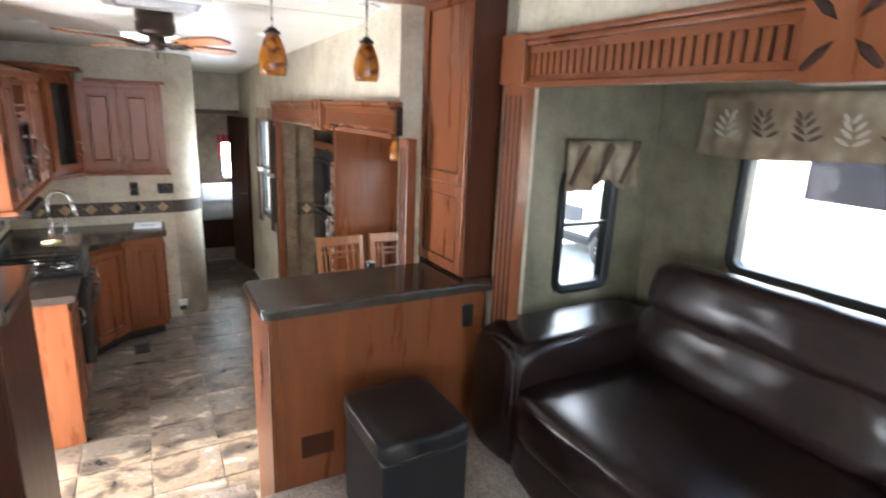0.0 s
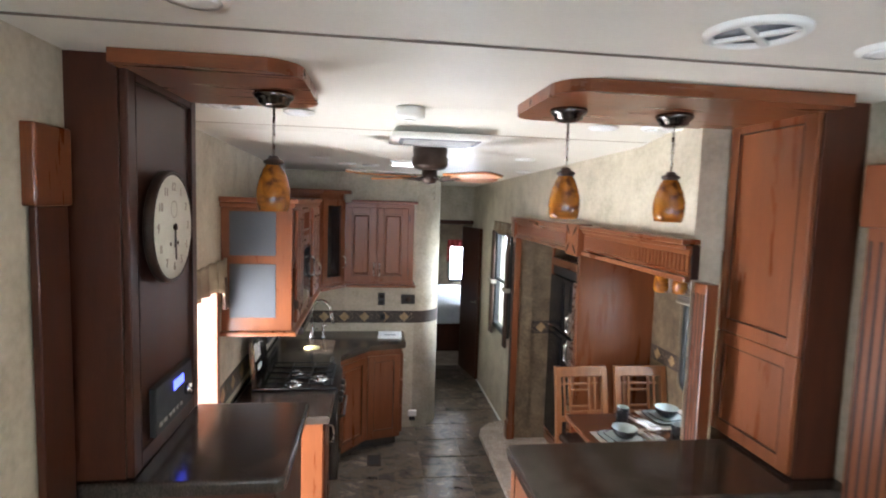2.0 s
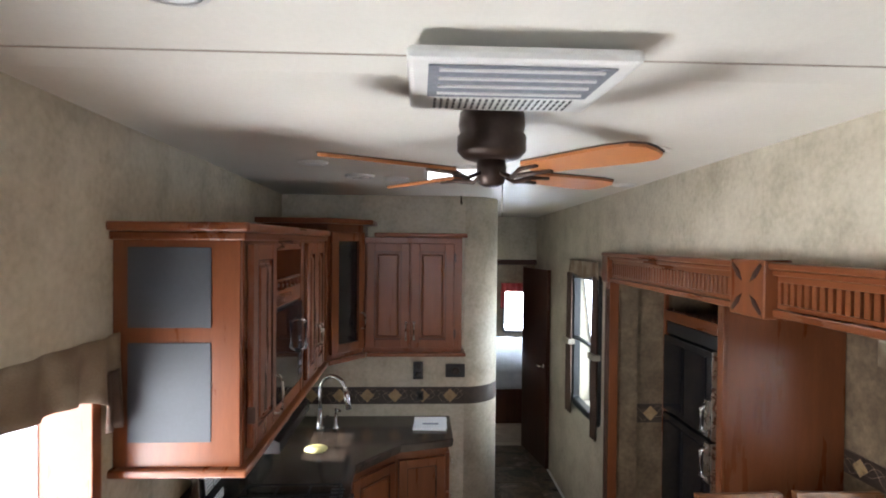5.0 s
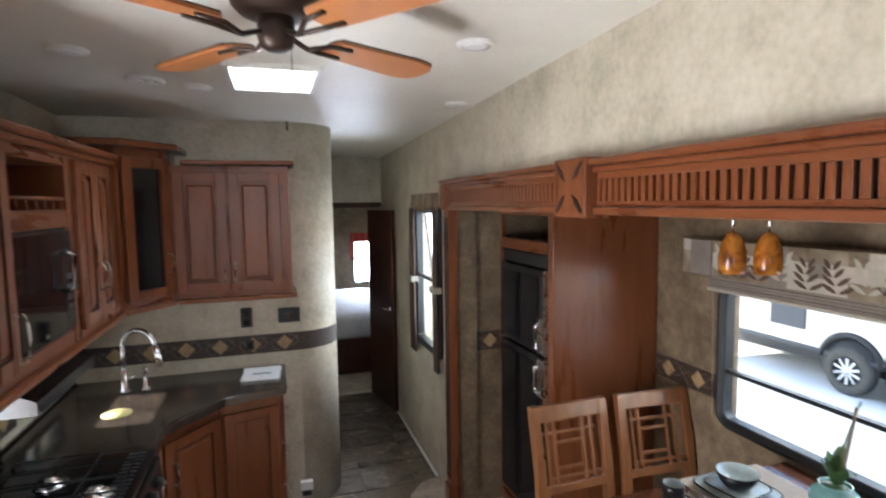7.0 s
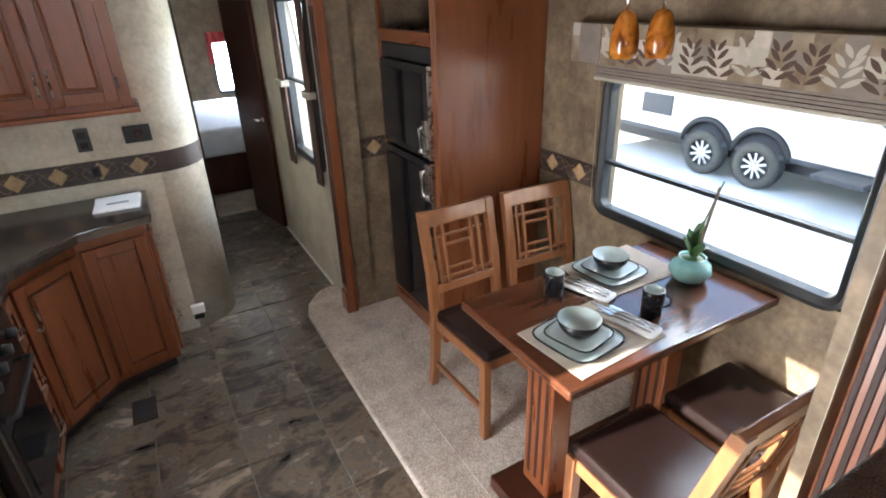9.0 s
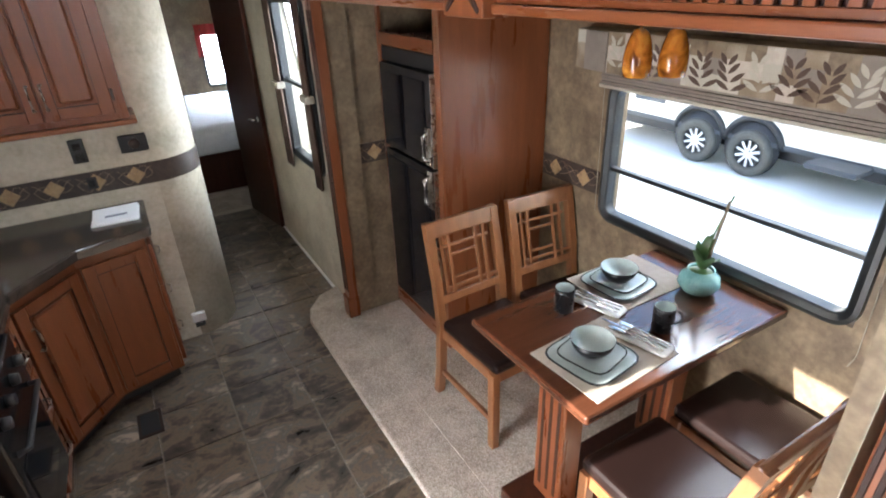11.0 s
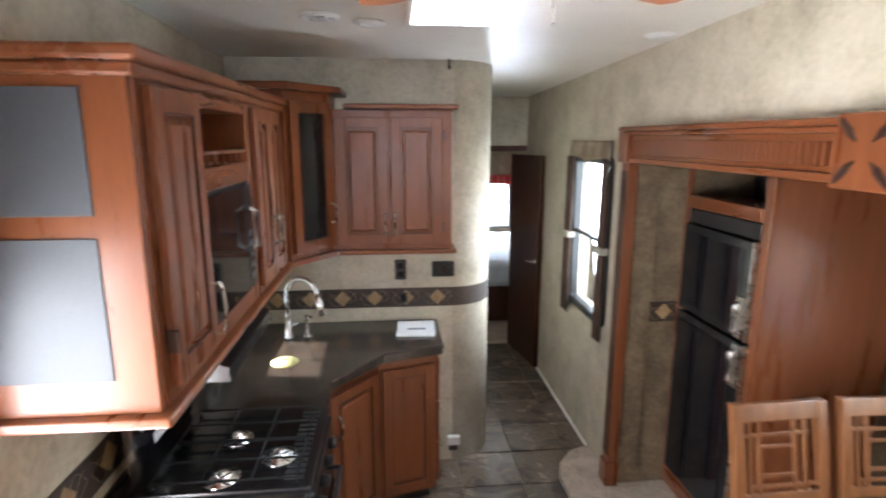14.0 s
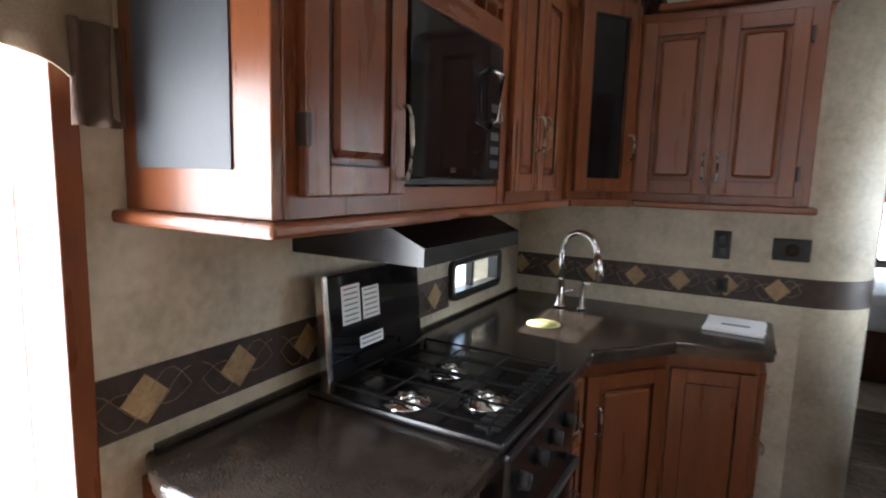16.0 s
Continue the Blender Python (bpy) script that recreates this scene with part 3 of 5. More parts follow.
east_half = thing("half_wall", "cherry panelled half wall under a dark counter", "half wall")
part("body", solid(2.675, 3.64, 3.245, 3.57, -0.004, 1.158, 0.003), wood, east_half)
part("end_panel", solid(2.665, 2.6748, 3.225, 3.585, -0.003, 1.158, 0.003), wood, east_half)
part("corner_post", solid(2.676, 2.71, 3.228, 3.2445, 0.45, 1.158, 0.003), wood, east_half)
part("vent_grille", solid(2.78, 2.92, 3.239, 3.2447, 0.52, 0.62, 0.003), dark_wood, east_half)
east_outlet = part("outlet", solid(3.52, 3.575, 3.236, 3.2447, 0.98, 1.09, 0.004), black_matte, east_half, "black wall outlet")
counter_slab("counter_top", rounded(2.64, 3.70, 3.20, 3.60, 0.03, (0, 3)), 1.20, "dark speckled counter on the half wall with pendants above")

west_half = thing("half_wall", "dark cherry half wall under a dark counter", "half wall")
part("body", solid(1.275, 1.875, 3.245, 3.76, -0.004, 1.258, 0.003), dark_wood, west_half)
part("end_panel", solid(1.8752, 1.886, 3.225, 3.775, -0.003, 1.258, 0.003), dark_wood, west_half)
part("outlet", solid(1.30, 1.37, 3.236, 3.2447, 1.09, 1.20, 0.004), black_matte, west_half, "black wall outlet")
counter_slab("counter_top", rounded(1.275, 1.915, 3.21, 3.80, 0.03, (1, 2)), 1.30, "dark speckled counter on the half wall beside the clock")

east_col = thing("column_cabinet", "tall cherry column with a framed two-panel face", "column")
part("body", solid(3.535, 3.69, 3.275, 3.695, 1.202, 2.434, 0.003), dark_wood, east_col)
cm = face_matrix((3.5345, 3.692, 1.203), -90)
panel_door(east_col, cm @ Matrix.Translation((0, 0, 0.01)), 0.412, 0.40, name="panel", fill=wood)
panel_door(east_col, cm @ Matrix.Translation((0, 0, 0.412)), 0.412, 0.805, name="panel", fill=wood)

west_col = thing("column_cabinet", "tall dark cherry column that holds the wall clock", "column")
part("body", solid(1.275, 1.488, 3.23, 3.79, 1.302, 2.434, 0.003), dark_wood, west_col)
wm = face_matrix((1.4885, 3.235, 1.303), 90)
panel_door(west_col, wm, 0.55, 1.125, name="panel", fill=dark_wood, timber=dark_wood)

# stereo in the west column
stereo = thing("radio_panel", "black stereo panel with a blue display set in the column", "stereo")
part("faceplate", solid(1.4995, 1.520, 3.36, 3.68, 1.36, 1.51, 0.004), black_matte, stereo)
part("display", solid(1.5205, 1.523, 3.50, 3.59, 1.455, 1.485, 0.001), blue_glow, stereo, "glowing blue display")
part("knob", moved(lathe([(0.02, 0), (0.018, 0.018), (0, 0.018)], 20), Matrix.Translation((1.520, 3.62, 1.42)) @ Matrix.Rotation(radians(90), 4, "Y")), chrome, stereo, "chrome knob")
for k in range(6):
    part("button", solid(1.5205, 1.524, 3.38 + k * 0.035, 3.402 + k * 0.035, 1.385, 1.397, 0.001), nickel, stereo)

# wall clock
clock = thing("wall_clock", "round cream wall clock with faded numerals in a thin dark rim", "clock")
CM = Matrix.Translation((1.4885 + 0.021, 3.475, 1.98)) @ Matrix.Rotation(radians(90), 4, "Y")
part("rim", moved(lathe([(0.165, 0), (0.170, 0.004), (0.170, 0.026), (0.163, 0.03), (0.157, 0.026), (0.157, 0.02)], 48), CM), bronze, clock)
part("dial", moved(lathe([(0.158, 0.004), (0.158, 0.027), (0.0, 0.027)], 48), CM), clock_mat, clock, "aged cream dial")


def text_mesh(body, size, m, depth=0.0008):
    cu = bpy.data.curves.new("lettering", "FONT")
    cu.body, cu.size, cu.align_x, cu.align_y, cu.extrude = body, size, "CENTER", "CENTER", depth
    ob = bpy.data.objects.new("lettering", cu)
    scene.collection.objects.link(ob)
    me = bpy.data.meshes.new_from_object(ob.evaluated_get(bpy.context.evaluated_depsgraph_get()))
    bpy.data.objects.remove(ob)
    bm = bmesh.new()
    bm.from_mesh(me)
    bpy.data.meshes.remove(me)
    return moved(bm, m)


FACE = Matrix.Translation((1.5375, 3.475, 1.98)) @ Matrix.Rotation(radians(90), 4, "Z") @ Matrix.Rotation(radians(90), 4, "X")
for hour, numeral in enumerate(("12", "1", "2", "3", "4", "5", "6", "7", "8", "9", "10", "11")):
    a = radians(90 - 30 * hour)
    part("numeral", text_mesh(numeral, 0.036, FACE @ Matrix.Translation((0.122 * math.cos(a), 0.122 * math.sin(a), 0))), linen, clock)
for length, width, angle in ((0.062, 0.0055, 184), (0.100, 0.004, 178)):
    part("hand", moved(solid(-width, width, -0.012, length, 0.003, 0.005), FACE @ Matrix.Rotation(radians(-angle), 4, "Z")), bronze, clock)
for dx, dz in ((-0.032, -0.05), (0.03, -0.05)):
    part("winding_hole", moved(lathe([(0.006, 0), (0.006, 0.001), (0, 0.001)], 14), FACE @ Matrix.Translation((dx, dz, 0))), cloth_brown, clock)
part("sub_dial", moved(lathe([(0.026, 0.0), (0.026, 0.0008), (0.024, 0.0008), (0.024, 0.0)], 28, cap=False), FACE @ Matrix.Translation((0, 0.055, 0))), linen, clock)
part("hub", moved(lathe([(0.009, 0), (0.009, 0.008), (0, 0.008)], 16), FACE), bronze, clock)


def soffit(x0, x1, corners, label):
    return whole("soffit", prism(rounded(x0, x1, 3.17, 3.735, 0.11, corners), 2.398, 2.4335), wood_x, label, "soffit")


soffit(2.645, 3.533, (0, 3), "cherry ceiling board with rounded corners above the counter")
soffit(1.49, 1.95, (1, 2), "cherry ceiling board with rounded corners beside the clock column")


def pendant(label, drop, canopy=True):
    """A pendant whose canopy is at its origin and whose shade hangs below."""
    p = thing("pendant_lamp", label, "lamp", "amber pendants")
    part("canopy", lathe([(0.058, 0), (0.062, -0.008), (0.055, -0.02), (0.048, -0.024), (0.046, -0.034), (0.03, -0.042), (0.0, -0.044)], 32), gunmetal, p, "dark polished nickel canopy")
    part("stem", tube([(0, 0, -0.04), (0, 0, -drop + 0.005)], 0.0045), nickel, p)
    part("cap", lathe([(0.0, -drop + 0.012), (0.014, -drop + 0.010), (0.02, -drop), (0.030, -drop - 0.004), (0.031, -drop - 0.01), (0.022, -drop - 0.02), (0.0, -drop - 0.02)], 24), bronze, p)
    prof = [(0.020, -0.012), (0.032, -0.03), (0.043, -0.06), (0.0505, -0.09), (0.052, -0.115), (0.049, -0.14), (0.045, -0.158), (0.042, -0.158), (0.046, -0.138), (0.048, -0.115), (0.046, -0.09), (0.039, -0.06), (0.028, -0.032), (0.017, -0.016)]
    part("shade", lathe([(r, z - drop) for r, z in prof], 32, cap=False), amber, p, "swirled amber glass shade")
    part("bulb", lathe([(0.0, -drop - 0.02), (0.012, -drop - 0.03), (0.017, -drop - 0.07), (0.012, -drop - 0.10), (0.0, -drop - 0.108)], 16), white, p)
    return p


pend = pendant("amber glass pendant lamp with dark nickel canopy over a counter", 0.20)
place(pend, pose(2.77, 3.46, 2.397))
copy_thing(pend, pose(3.14, 3.46, 2.397))
copy_thing(pend, pose(1.835, 3.46, 2.397))
dp = thing("pendant_lamp", "pair of small amber glass pendants above the dining table", "lamp")
part("canopy", moved(solid(-0.16, 0.16, -0.05, 0.05, -0.022, 0.0, 0.01), Matrix.Translation((3.85, 4.585, 1.829))), white, dp, "white ceiling plate")
for x, y in ((3.79, 4.615), (3.87, 4.555)):
    part("stem", tube([(x, y, 1.81), (x, y, 1.73)], 0.005), chrome, dp)
    part("shade", lathe([(0.014, 1.735), (0.026, 1.722), (0.036, 1.69), (0.0415, 1.655), (0.041, 1.625), (0.037, 1.604), (0.034, 1.604), (0.038, 1.625), (0.0385, 1.655), (0.033, 1.69), (0.023, 1.72), (0.0, 1.73)], 28, (x, y, 0)), amber, dp, "swirled amber glass shade")

# ---- kitchen ----
TOP = 0.90
base = thing("base_cabinet", "cherry base cabinet with an angled sink front", "cabinet")
OUT = [(1.275, 4.655), (1.885, 4.655), (1.885, 5.80), (2.115, 6.085), (2.40, 6.165), (2.40, 6.548), (1.275, 6.548)]
part("body", prism(OUT, 0.09, TOP - 0.043), wood, base)
part("toe_kick", prism([(1.275, 4.70), (1.83, 4.70), (1.83, 5.84), (2.08, 6.15), (2.37, 6.23), (2.37, 6.54), (1.275, 6.54)], -0.004, 0.0895), black_matte, base, "black toe kick")
part("end_panel", solid(1.42, 1.895, 4.642, 4.6545, 0.0, TOP - 0.043, 0.003), wood, base, "sunlit cherry end panel")
d_ang = math.degrees(math.atan2(6.085 - 5.80, 2.115 - 1.885))
dm = face_matrix((1.885, 5.80, 0.12), d_ang)
panel_door(base, dm @ Matrix.Translation((0.02, 0, 0)), 0.325, 0.68, (0.04, 0.48, 0.10))
e_ang = math.degrees(math.atan2(6.165 - 6.085, 2.40 - 2.115))
em = face_matrix((2.115, 6.085, 0.12), e_ang)
panel_door(base, em @ Matrix.Translation((0.012, 0, 0)), 0.27, 0.68, name="panel", fill=wood)
sm = face_matrix((1.885, 5.52, 0.12), 90)
for k, (z0, h) in enumerate(((0.0, 0.22), (0.23, 0.22), (0.46, 0.22))):
    panel_door(base, sm @ Matrix.Translation((0.0, 0, z0)), 0.27, h, name="drawer")
    bar_pull(base, sm @ Vector((0.09, -0.02, z0 + 0.11)), sm @ Vector((0.18, -0.02, z0 + 0.11)), Vector((0.026, 0, 0)))
nm = face_matrix((1.885, 4.67, 0.12), 90)
panel_door(base, nm, 0.30, 0.68, (0.26, 0.5, 0.1))
gm = face_matrix((2.401, 6.18, 0.12), 90)
for k in range(3):
    dr = panel_door(base, gm @ Matrix.Translation((0.0, 0, 0.23 * k)), 0.34, 0.22, name="drawer")
    bar_pull(dr, gm @ Vector((0.12, -0.02, 0.11 + 0.23 * k)), gm @ Vector((0.22, -0.02, 0.11 + 0.23 * k)), Vector((0.022, 0, 0)))
counter_slab("counter_top", [(1.275, 4.69), (1.37, 4.66), (1.42, 4.63), (1.48, 4.615), (1.93, 4.615), (1.935, 4.66), (1.93, 5.77), (2.145, 6.045), (2.43, 6.125), (2.44, 6.15), (2.44, 6.548), (1.275, 6.548)], TOP, "dark speckled kitchen counter with an angled front")
part_splash = whole("backsplash", solid(1.3615, 1.373, 4.68, 6.53, TOP + 0.001, TOP + 0.012), counter_mat, "low dark counter upstand", "trim", "structure")

# stove
stove = thing("gas_stove", "black three-burner gas stove with its glass lid raised", "stove")
part("cooktop", solid(1.43, 1.945, 5.02, 5.50, TOP + 0.001, TOP + 0.022, 0.008), black, stove)
part("front", solid(1.89, 1.955, 5.025, 5.495, 0.32, TOP - 0.005, 0.01), black, stove)
part("oven_window", solid(1.9555, 1.959, 5.07, 5.45, 0.42, 0.66, 0.003), dark_glass, stove)
part("oven_handle", tube([(1.95, 5.08, 0.71), (1.985, 5.09, 0.715), (1.985, 5.43, 0.715), (1.95, 5.44, 0.71)], 0.009), black_matte, stove)
for k in range(4):
    part("knob", moved(lathe([(0.02, 0), (0.017, 0.022), (0, 0.022)], 16), Matrix.Translation((1.955, 5.09 + 0.11 * k, 0.82)) @ Matrix.Rotation(radians(90), 4, "Y")), black_matte, stove)
for bx, by, br in ((1.675, 5.085, 0.038), (1.825, 5.185, 0.040), (1.665, 5.30, 0.034)):
    bo = part("burner", lathe([(br + 0.02, 0), (br + 0.016, 0.006), (br, 0.008), (br, 0.016), (0, 0.016)], 28, (bx, by, TOP + 0.022)), chrome, stove, "shiny aluminium burner")
    part("burner_cap", lathe([(br * 0.6, 0.016), (br * 0.6, 0.023), (0, 0.025)], 24, (bx, by, TOP + 0.022)), chrome, bo)
for y0, y1 in ((5.045, 5.255), (5.265, 5.475)):
    g = bmesh.new()
    for x in (1.49, 1.63, 1.77, 1.90):
        tube([(x, y0, TOP + 0.041), (x, y1, TOP + 0.041)], 0.0034, 6, g)
    for y in (y0, (y0 + y1) / 2, y1):
        tube([(1.49, y, TOP + 0.041), (1.90, y, TOP + 0.041)], 0.0034, 6, g)
    for x in (1.49, 1.90):
        for y in (y0, y1):
            tube([(x, y, TOP + 0.021), (x, y, TOP + 0.041)], 0.005, 6, g)
    part("grate", g, cast_iron, stove, "black wire pan grate")
for k in range(14):
    part("vent_slot", solid(1.86, 1.915, 5.06 + 0.03 * k, 5.078 + 0.03 * k, TOP + 0.0225, TOP + 0.026), black_matte, stove)
lid = part("lid", moved(solid(-0.006, 0.006, 5.095, 5.53, 0, 0.26, 0.004), Matrix.Translation((1.435, 0, TOP + 0.02)) @ Matrix.Rotation(radians(-5), 4, "Y")), dark_glass, stove, "raised black glass lid")
part("edge_rail", moved(solid(-0.01, 0.02, 5.075, 5.0945, -0.005, 0.268, 0.004), Matrix.Translation((1.435, 0, TOP + 0.02)) @ Matrix.Rotation(radians(-5), 4, "Y")), chrome, lid)
for y0, z0, y1, z1 in ((5.155, 0.125, 5.23, 0.228), (5.24, 0.125, 5.315, 0.212), (5.22, 0.05, 5.325, 0.082)):
    LM = Matrix.Translation((1.442, 0, TOP + 0.02)) @ Matrix.Rotation(radians(-5), 4, "Y")
    st = part("sticker", moved(solid(0, 0.001, y0, y1, z0, z1), LM), paper_mat, lid, "white instruction sticker")
    pr = bmesh.new()
    for k in range(int((z1 - z0) / 0.014)):
        solid(0.001, 0.0015, y0 + 0.008, y1 - 0.01, z0 + 0.008 + k * 0.014, z0 + 0.012 + k * 0.014, bm=pr)
    part("print", moved(pr, LM), grey_print, st)

# range hood
hood = thing("range_hood", "black range hood under the microwave cabinet", "hood")
hb = prism([(1.275, 1.355), (1.58, 1.355), (1.735, 1.285), (1.735, 1.245), (1.275, 1.245)], 5.05, 5.58)
moved(hb, Matrix(((1, 0, 0, 0), (0, 0, 1, 0), (0, 1, 0, 0), (0, 0, 0, 1))))
bmesh.ops.recalc_face_normals(hb, faces=hb.faces[:])
part("shell", hb, black, hood)
part("filter", solid(1.33, 1.68, 5.12, 5.50, 1.238, 1.2445, 0.002), nickel, hood)
part("light", solid(1.70, 1.73, 5.2, 5.45, 1.262, 1.268), black_matte, hood)

# upper cabinets
Z0, Z1 = 1.365, 2.045
uw = thing("wall_cabinet", "tall cherry wall cabinet with microwave bay and smoked end panels", "cabinet")
part("body", solid(1.275, 1.725, 4.67, 4.972, Z0, Z1, 0.003), wood, uw)
part("body", solid(1.275, 1.725, 5.437, 6.02, Z0, Z1, 0.003), wood, uw)
part("bay_back", solid(1.275, 1.36, 4.9725, 5.4365, Z0, Z1), black_matte, uw)
part("shelf", solid(1.36, 1.722, 4.9725, 5.4365, 1.775, 1.835, 0.002), wood_y, uw)
part("shelf", solid(1.36, 1.722, 4.9725, 5.4365, Z0, Z0 + 0.05, 0.002), wood_y, uw)
part("top_rail", solid(1.36, 1.722, 4.9725, 5.4365, 1.985, Z1, 0.002), wood_y, uw)
part("gallery_rail", tube([(1.715, 4.977, 1.872), (1.715, 5.432, 1.872)], 0.006, 8), wood_y, uw)
for k in range(7):
    part("spindle", tube([(1.715, 5.00 + 0.068 * k, 1.835), (1.715, 5.00 + 0.068 * k, 1.87)], 0.005, 8), wood, uw)
um = face_matrix((1.726, 4.695, Z0 + 0.035), 90)
panel_door(uw, um, 0.262, Z1 - Z0 - 0.07, (0.24, 0.03, 0.13))
hinge(uw, um, 0.0, 0.1)
um2 = face_matrix((1.726, 5.485, Z0 + 0.035), 90)
panel_door(uw, um2, 0.20, Z1 - Z0 - 0.07, (0.175, 0.12, 0.10))
panel_door(uw, face_matrix((1.726, 5.69, Z0 + 0.035), 90), 0.20, Z1 - Z0 - 0.07, (0.025, 0.12, 0.10))
part("end_panel", solid(1.362, 1.722, 4.650, 4.6695, Z0, Z1, 0.003), wood, uw)
for z0, z1 in ((1.438, 1.725), (1.768, 2.0)):
    part("inset_panel", solid(1.405, 1.64, 4.6465, 4.6495, z0, z1, 0.001), grey_panel, uw, "slate grey inset panel")
part("crown", solid(1.275, 1.755, 4.62, 6.03, Z1 + 0.0005, Z1 + 0.028, 0.008), wood_y, uw)
part("crown", solid(1.275, 1.74, 4.636, 6.03, Z1 - 0.025, Z1, 0.006), wood_y, uw)
part("light_rail", solid(1.275, 1.748, 4.625, 6.03, Z0 - 0.024, Z0 - 0.0005, 0.007), wood_y, uw)

microwave = thing("microwave", "black built-in microwave with a mirrored door", "microwave")
part("body", solid(1.365, 1.715, 4.978, 5.432, 1.417, 1.772, 0.003), black_matte, microwave)
part("door", solid(1.7155, 1.735, 4.985, 5.335, 1.43, 1.765, 0.004), dark_glass, microwave)
part("control_panel", solid(1.7155, 1.733, 5.339, 5.427, 1.43, 1.765, 0.004), black, microwave)
part("handle", tube([(1.733, 5.345, 1.56), (1.765, 5.345, 1.575), (1.765, 5.345, 1.685), (1.733, 5.345, 1.70)], 0.009), chrome, microwave)
part("badge", solid(1.7355, 1.7365, 5.15, 5.175, 1.445, 1.456), chrome, microwave)
for k in range(5):
    part("button", solid(1.7335, 1.7345, 5.36, 5.41, 1.46 + 0.035 * k, 1.48 + 0.035 * k), black_matte, microwave)

uc = thing("wall_cabinet", "taller cherry corner cabinet with a dark glass door", "cabinet")
ZC = 2.115
part("body", prism([(1.275, 6.035), (1.735, 6.035), (1.905, 6.262), (1.905, 6.545), (1.275, 6.545)], Z0, ZC), wood, uc)
ca = math.degrees(math.atan2(6.262 - 6.035, 1.905 - 1.735))
panel_door(uc, face_matrix((1.74, 6.035, Z0 + 0.03), ca) @ Matrix.Translation((0.012, -0.001, 0)), 0.258, ZC - Z0 - 0.075, (0.236, 0.12, 0.09), glass_panel=True)
part("crown", prism([(1.275, 5.985), (1.77, 5.985), (1.965, 6.245), (1.965, 6.547), (1.275, 6.547)], ZC, ZC + 0.03, 0.01), wood_x, uc)
part("light_rail", prism([(1.275, 6.032), (1.755, 6.032), (1.925, 6.245), (1.925, 6.547), (1.275, 6.547)], Z0 - 0.024, Z0 - 0.0005), wood_x, uc)

ue = thing("wall_cabinet", "cherry wall cabinet with two raised-panel doors", "cabinet")
part("body", solid(1.907, 2.49, 6.275, 6.545, Z0, Z1, 0.003), wood, ue)
em2 = face_matrix((1.925, 6.2745, Z0 + 0.03), 0)
panel_door(ue, em2, 0.255, Z1 - Z0 - 0.065, (0.235, 0.05, 0.10))
panel_door(ue, em2 @ Matrix.Translation((0.262, 0, 0)), 0.255, Z1 - Z0 - 0.065, (0.02, 0.05, 0.10))
for z in (0.08, 0.53):
    hinge(ue, em2, 0.524, z)
part("crown", solid(1.97, 2.52, 6.245, 6.545, Z1 + 0.0005, Z1 + 0.026, 0.008), wood_x, ue)
part("light_rail", solid(1.93, 2.515, 6.25, 6.547, Z0 - 0.024, Z0 - 0.0005, 0.007), wood_x, ue)

# border band on the kitchen walls


def border(points_list, z0, z1, label, spacing):
    """A dark border with tan diamonds along straight runs of wall ((x, y, angle of the run, length))."""
    b = tagged(thing("wall_border", label, "border"), kind="structure")
    for x, y, a, ln in points_list:
        m = face_matrix((x, y, 0), a)
        part("strip", moved(solid(0, ln, -0.003, 0.002, z0, z1), m), band_mat, b)
        n = max(int(ln / spacing), 0)
        for k in range(n):
            c = (k + 0.5) * ln / n
            h = (z1 - z0) * 0.41
            dmd = bmesh.new()
            vs = [dmd.verts.new(p) for p in ((c - h, -0.0035, (z0 + z1) / 2), (c, -0.0035, z0 + (z1 - z0) / 2 - h), (c + h, -0.0035, (z0 + z1) / 2), (c, -0.0035, (z0 + z1) / 2 + h), (c, -0.0065, (z0 + z1) / 2))]
            for q in range(4):
                dmd.faces.new((vs[q], vs[(q + 1) % 4], vs[4]))
            part("diamond", moved(dmd, m), diamond_mat, b)
            vn = bmesh.new()
            for s in (0, 1.7, 3.1):
                pts = [(c - spacing / 2 + spacing * i / 10, -0.0045, (z0 + z1) / 2 + 0.33 * (z1 - z0) * math.sin(6.283 * i / 10 + s) * (0.6 + 0.2 * s)) for i in range(11)]
                tube([m @ Vector((px, py, max(min(pz, z1 - 0.006), z0 + 0.006))) for px, py, pz in pts], 0.0011, 4, vn)
            part("vine", vn, vine_mat, b)
    return b


border([(1.29, 6.5495, 0, 1.24)], 0.975, 1.085, "dark border strip with tan diamonds on the end wall", 0.16)
bend = bmesh.new()
prev = None
for a in range(0, 91, 9):
    x = 2.53 + (R_CURVE + 0.003) * math.sin(radians(a))
    y = 6.55 + R_CURVE - (R_CURVE + 0.003) * math.cos(radians(a))
    cur = [bend.verts.new((x, y, z)) for z in (0.975, 1.085)]
    if prev:
        bend.faces.new((prev[0], cur[0], cur[1], prev[1])).smooth = True
    prev = cur
whole("wall_border", bend, band_mat, "dark border strip round the rounded corner", "border", "structure")
border([(1.3605, 4.56, 90, 1.29)], 0.948, 1.068, "dark border strip with tan diamonds behind the stove", 0.19)
border([(3.53, 6.2195, 0, 0.17)], 0.96, 1.07, "dark border strip beside the refrigerator", 0.17)
border([(4.2995, 5.59, -90, 0.40)], 0.93, 1.04, "dark border strip with tan diamonds on the slide-out wall", 0.2)

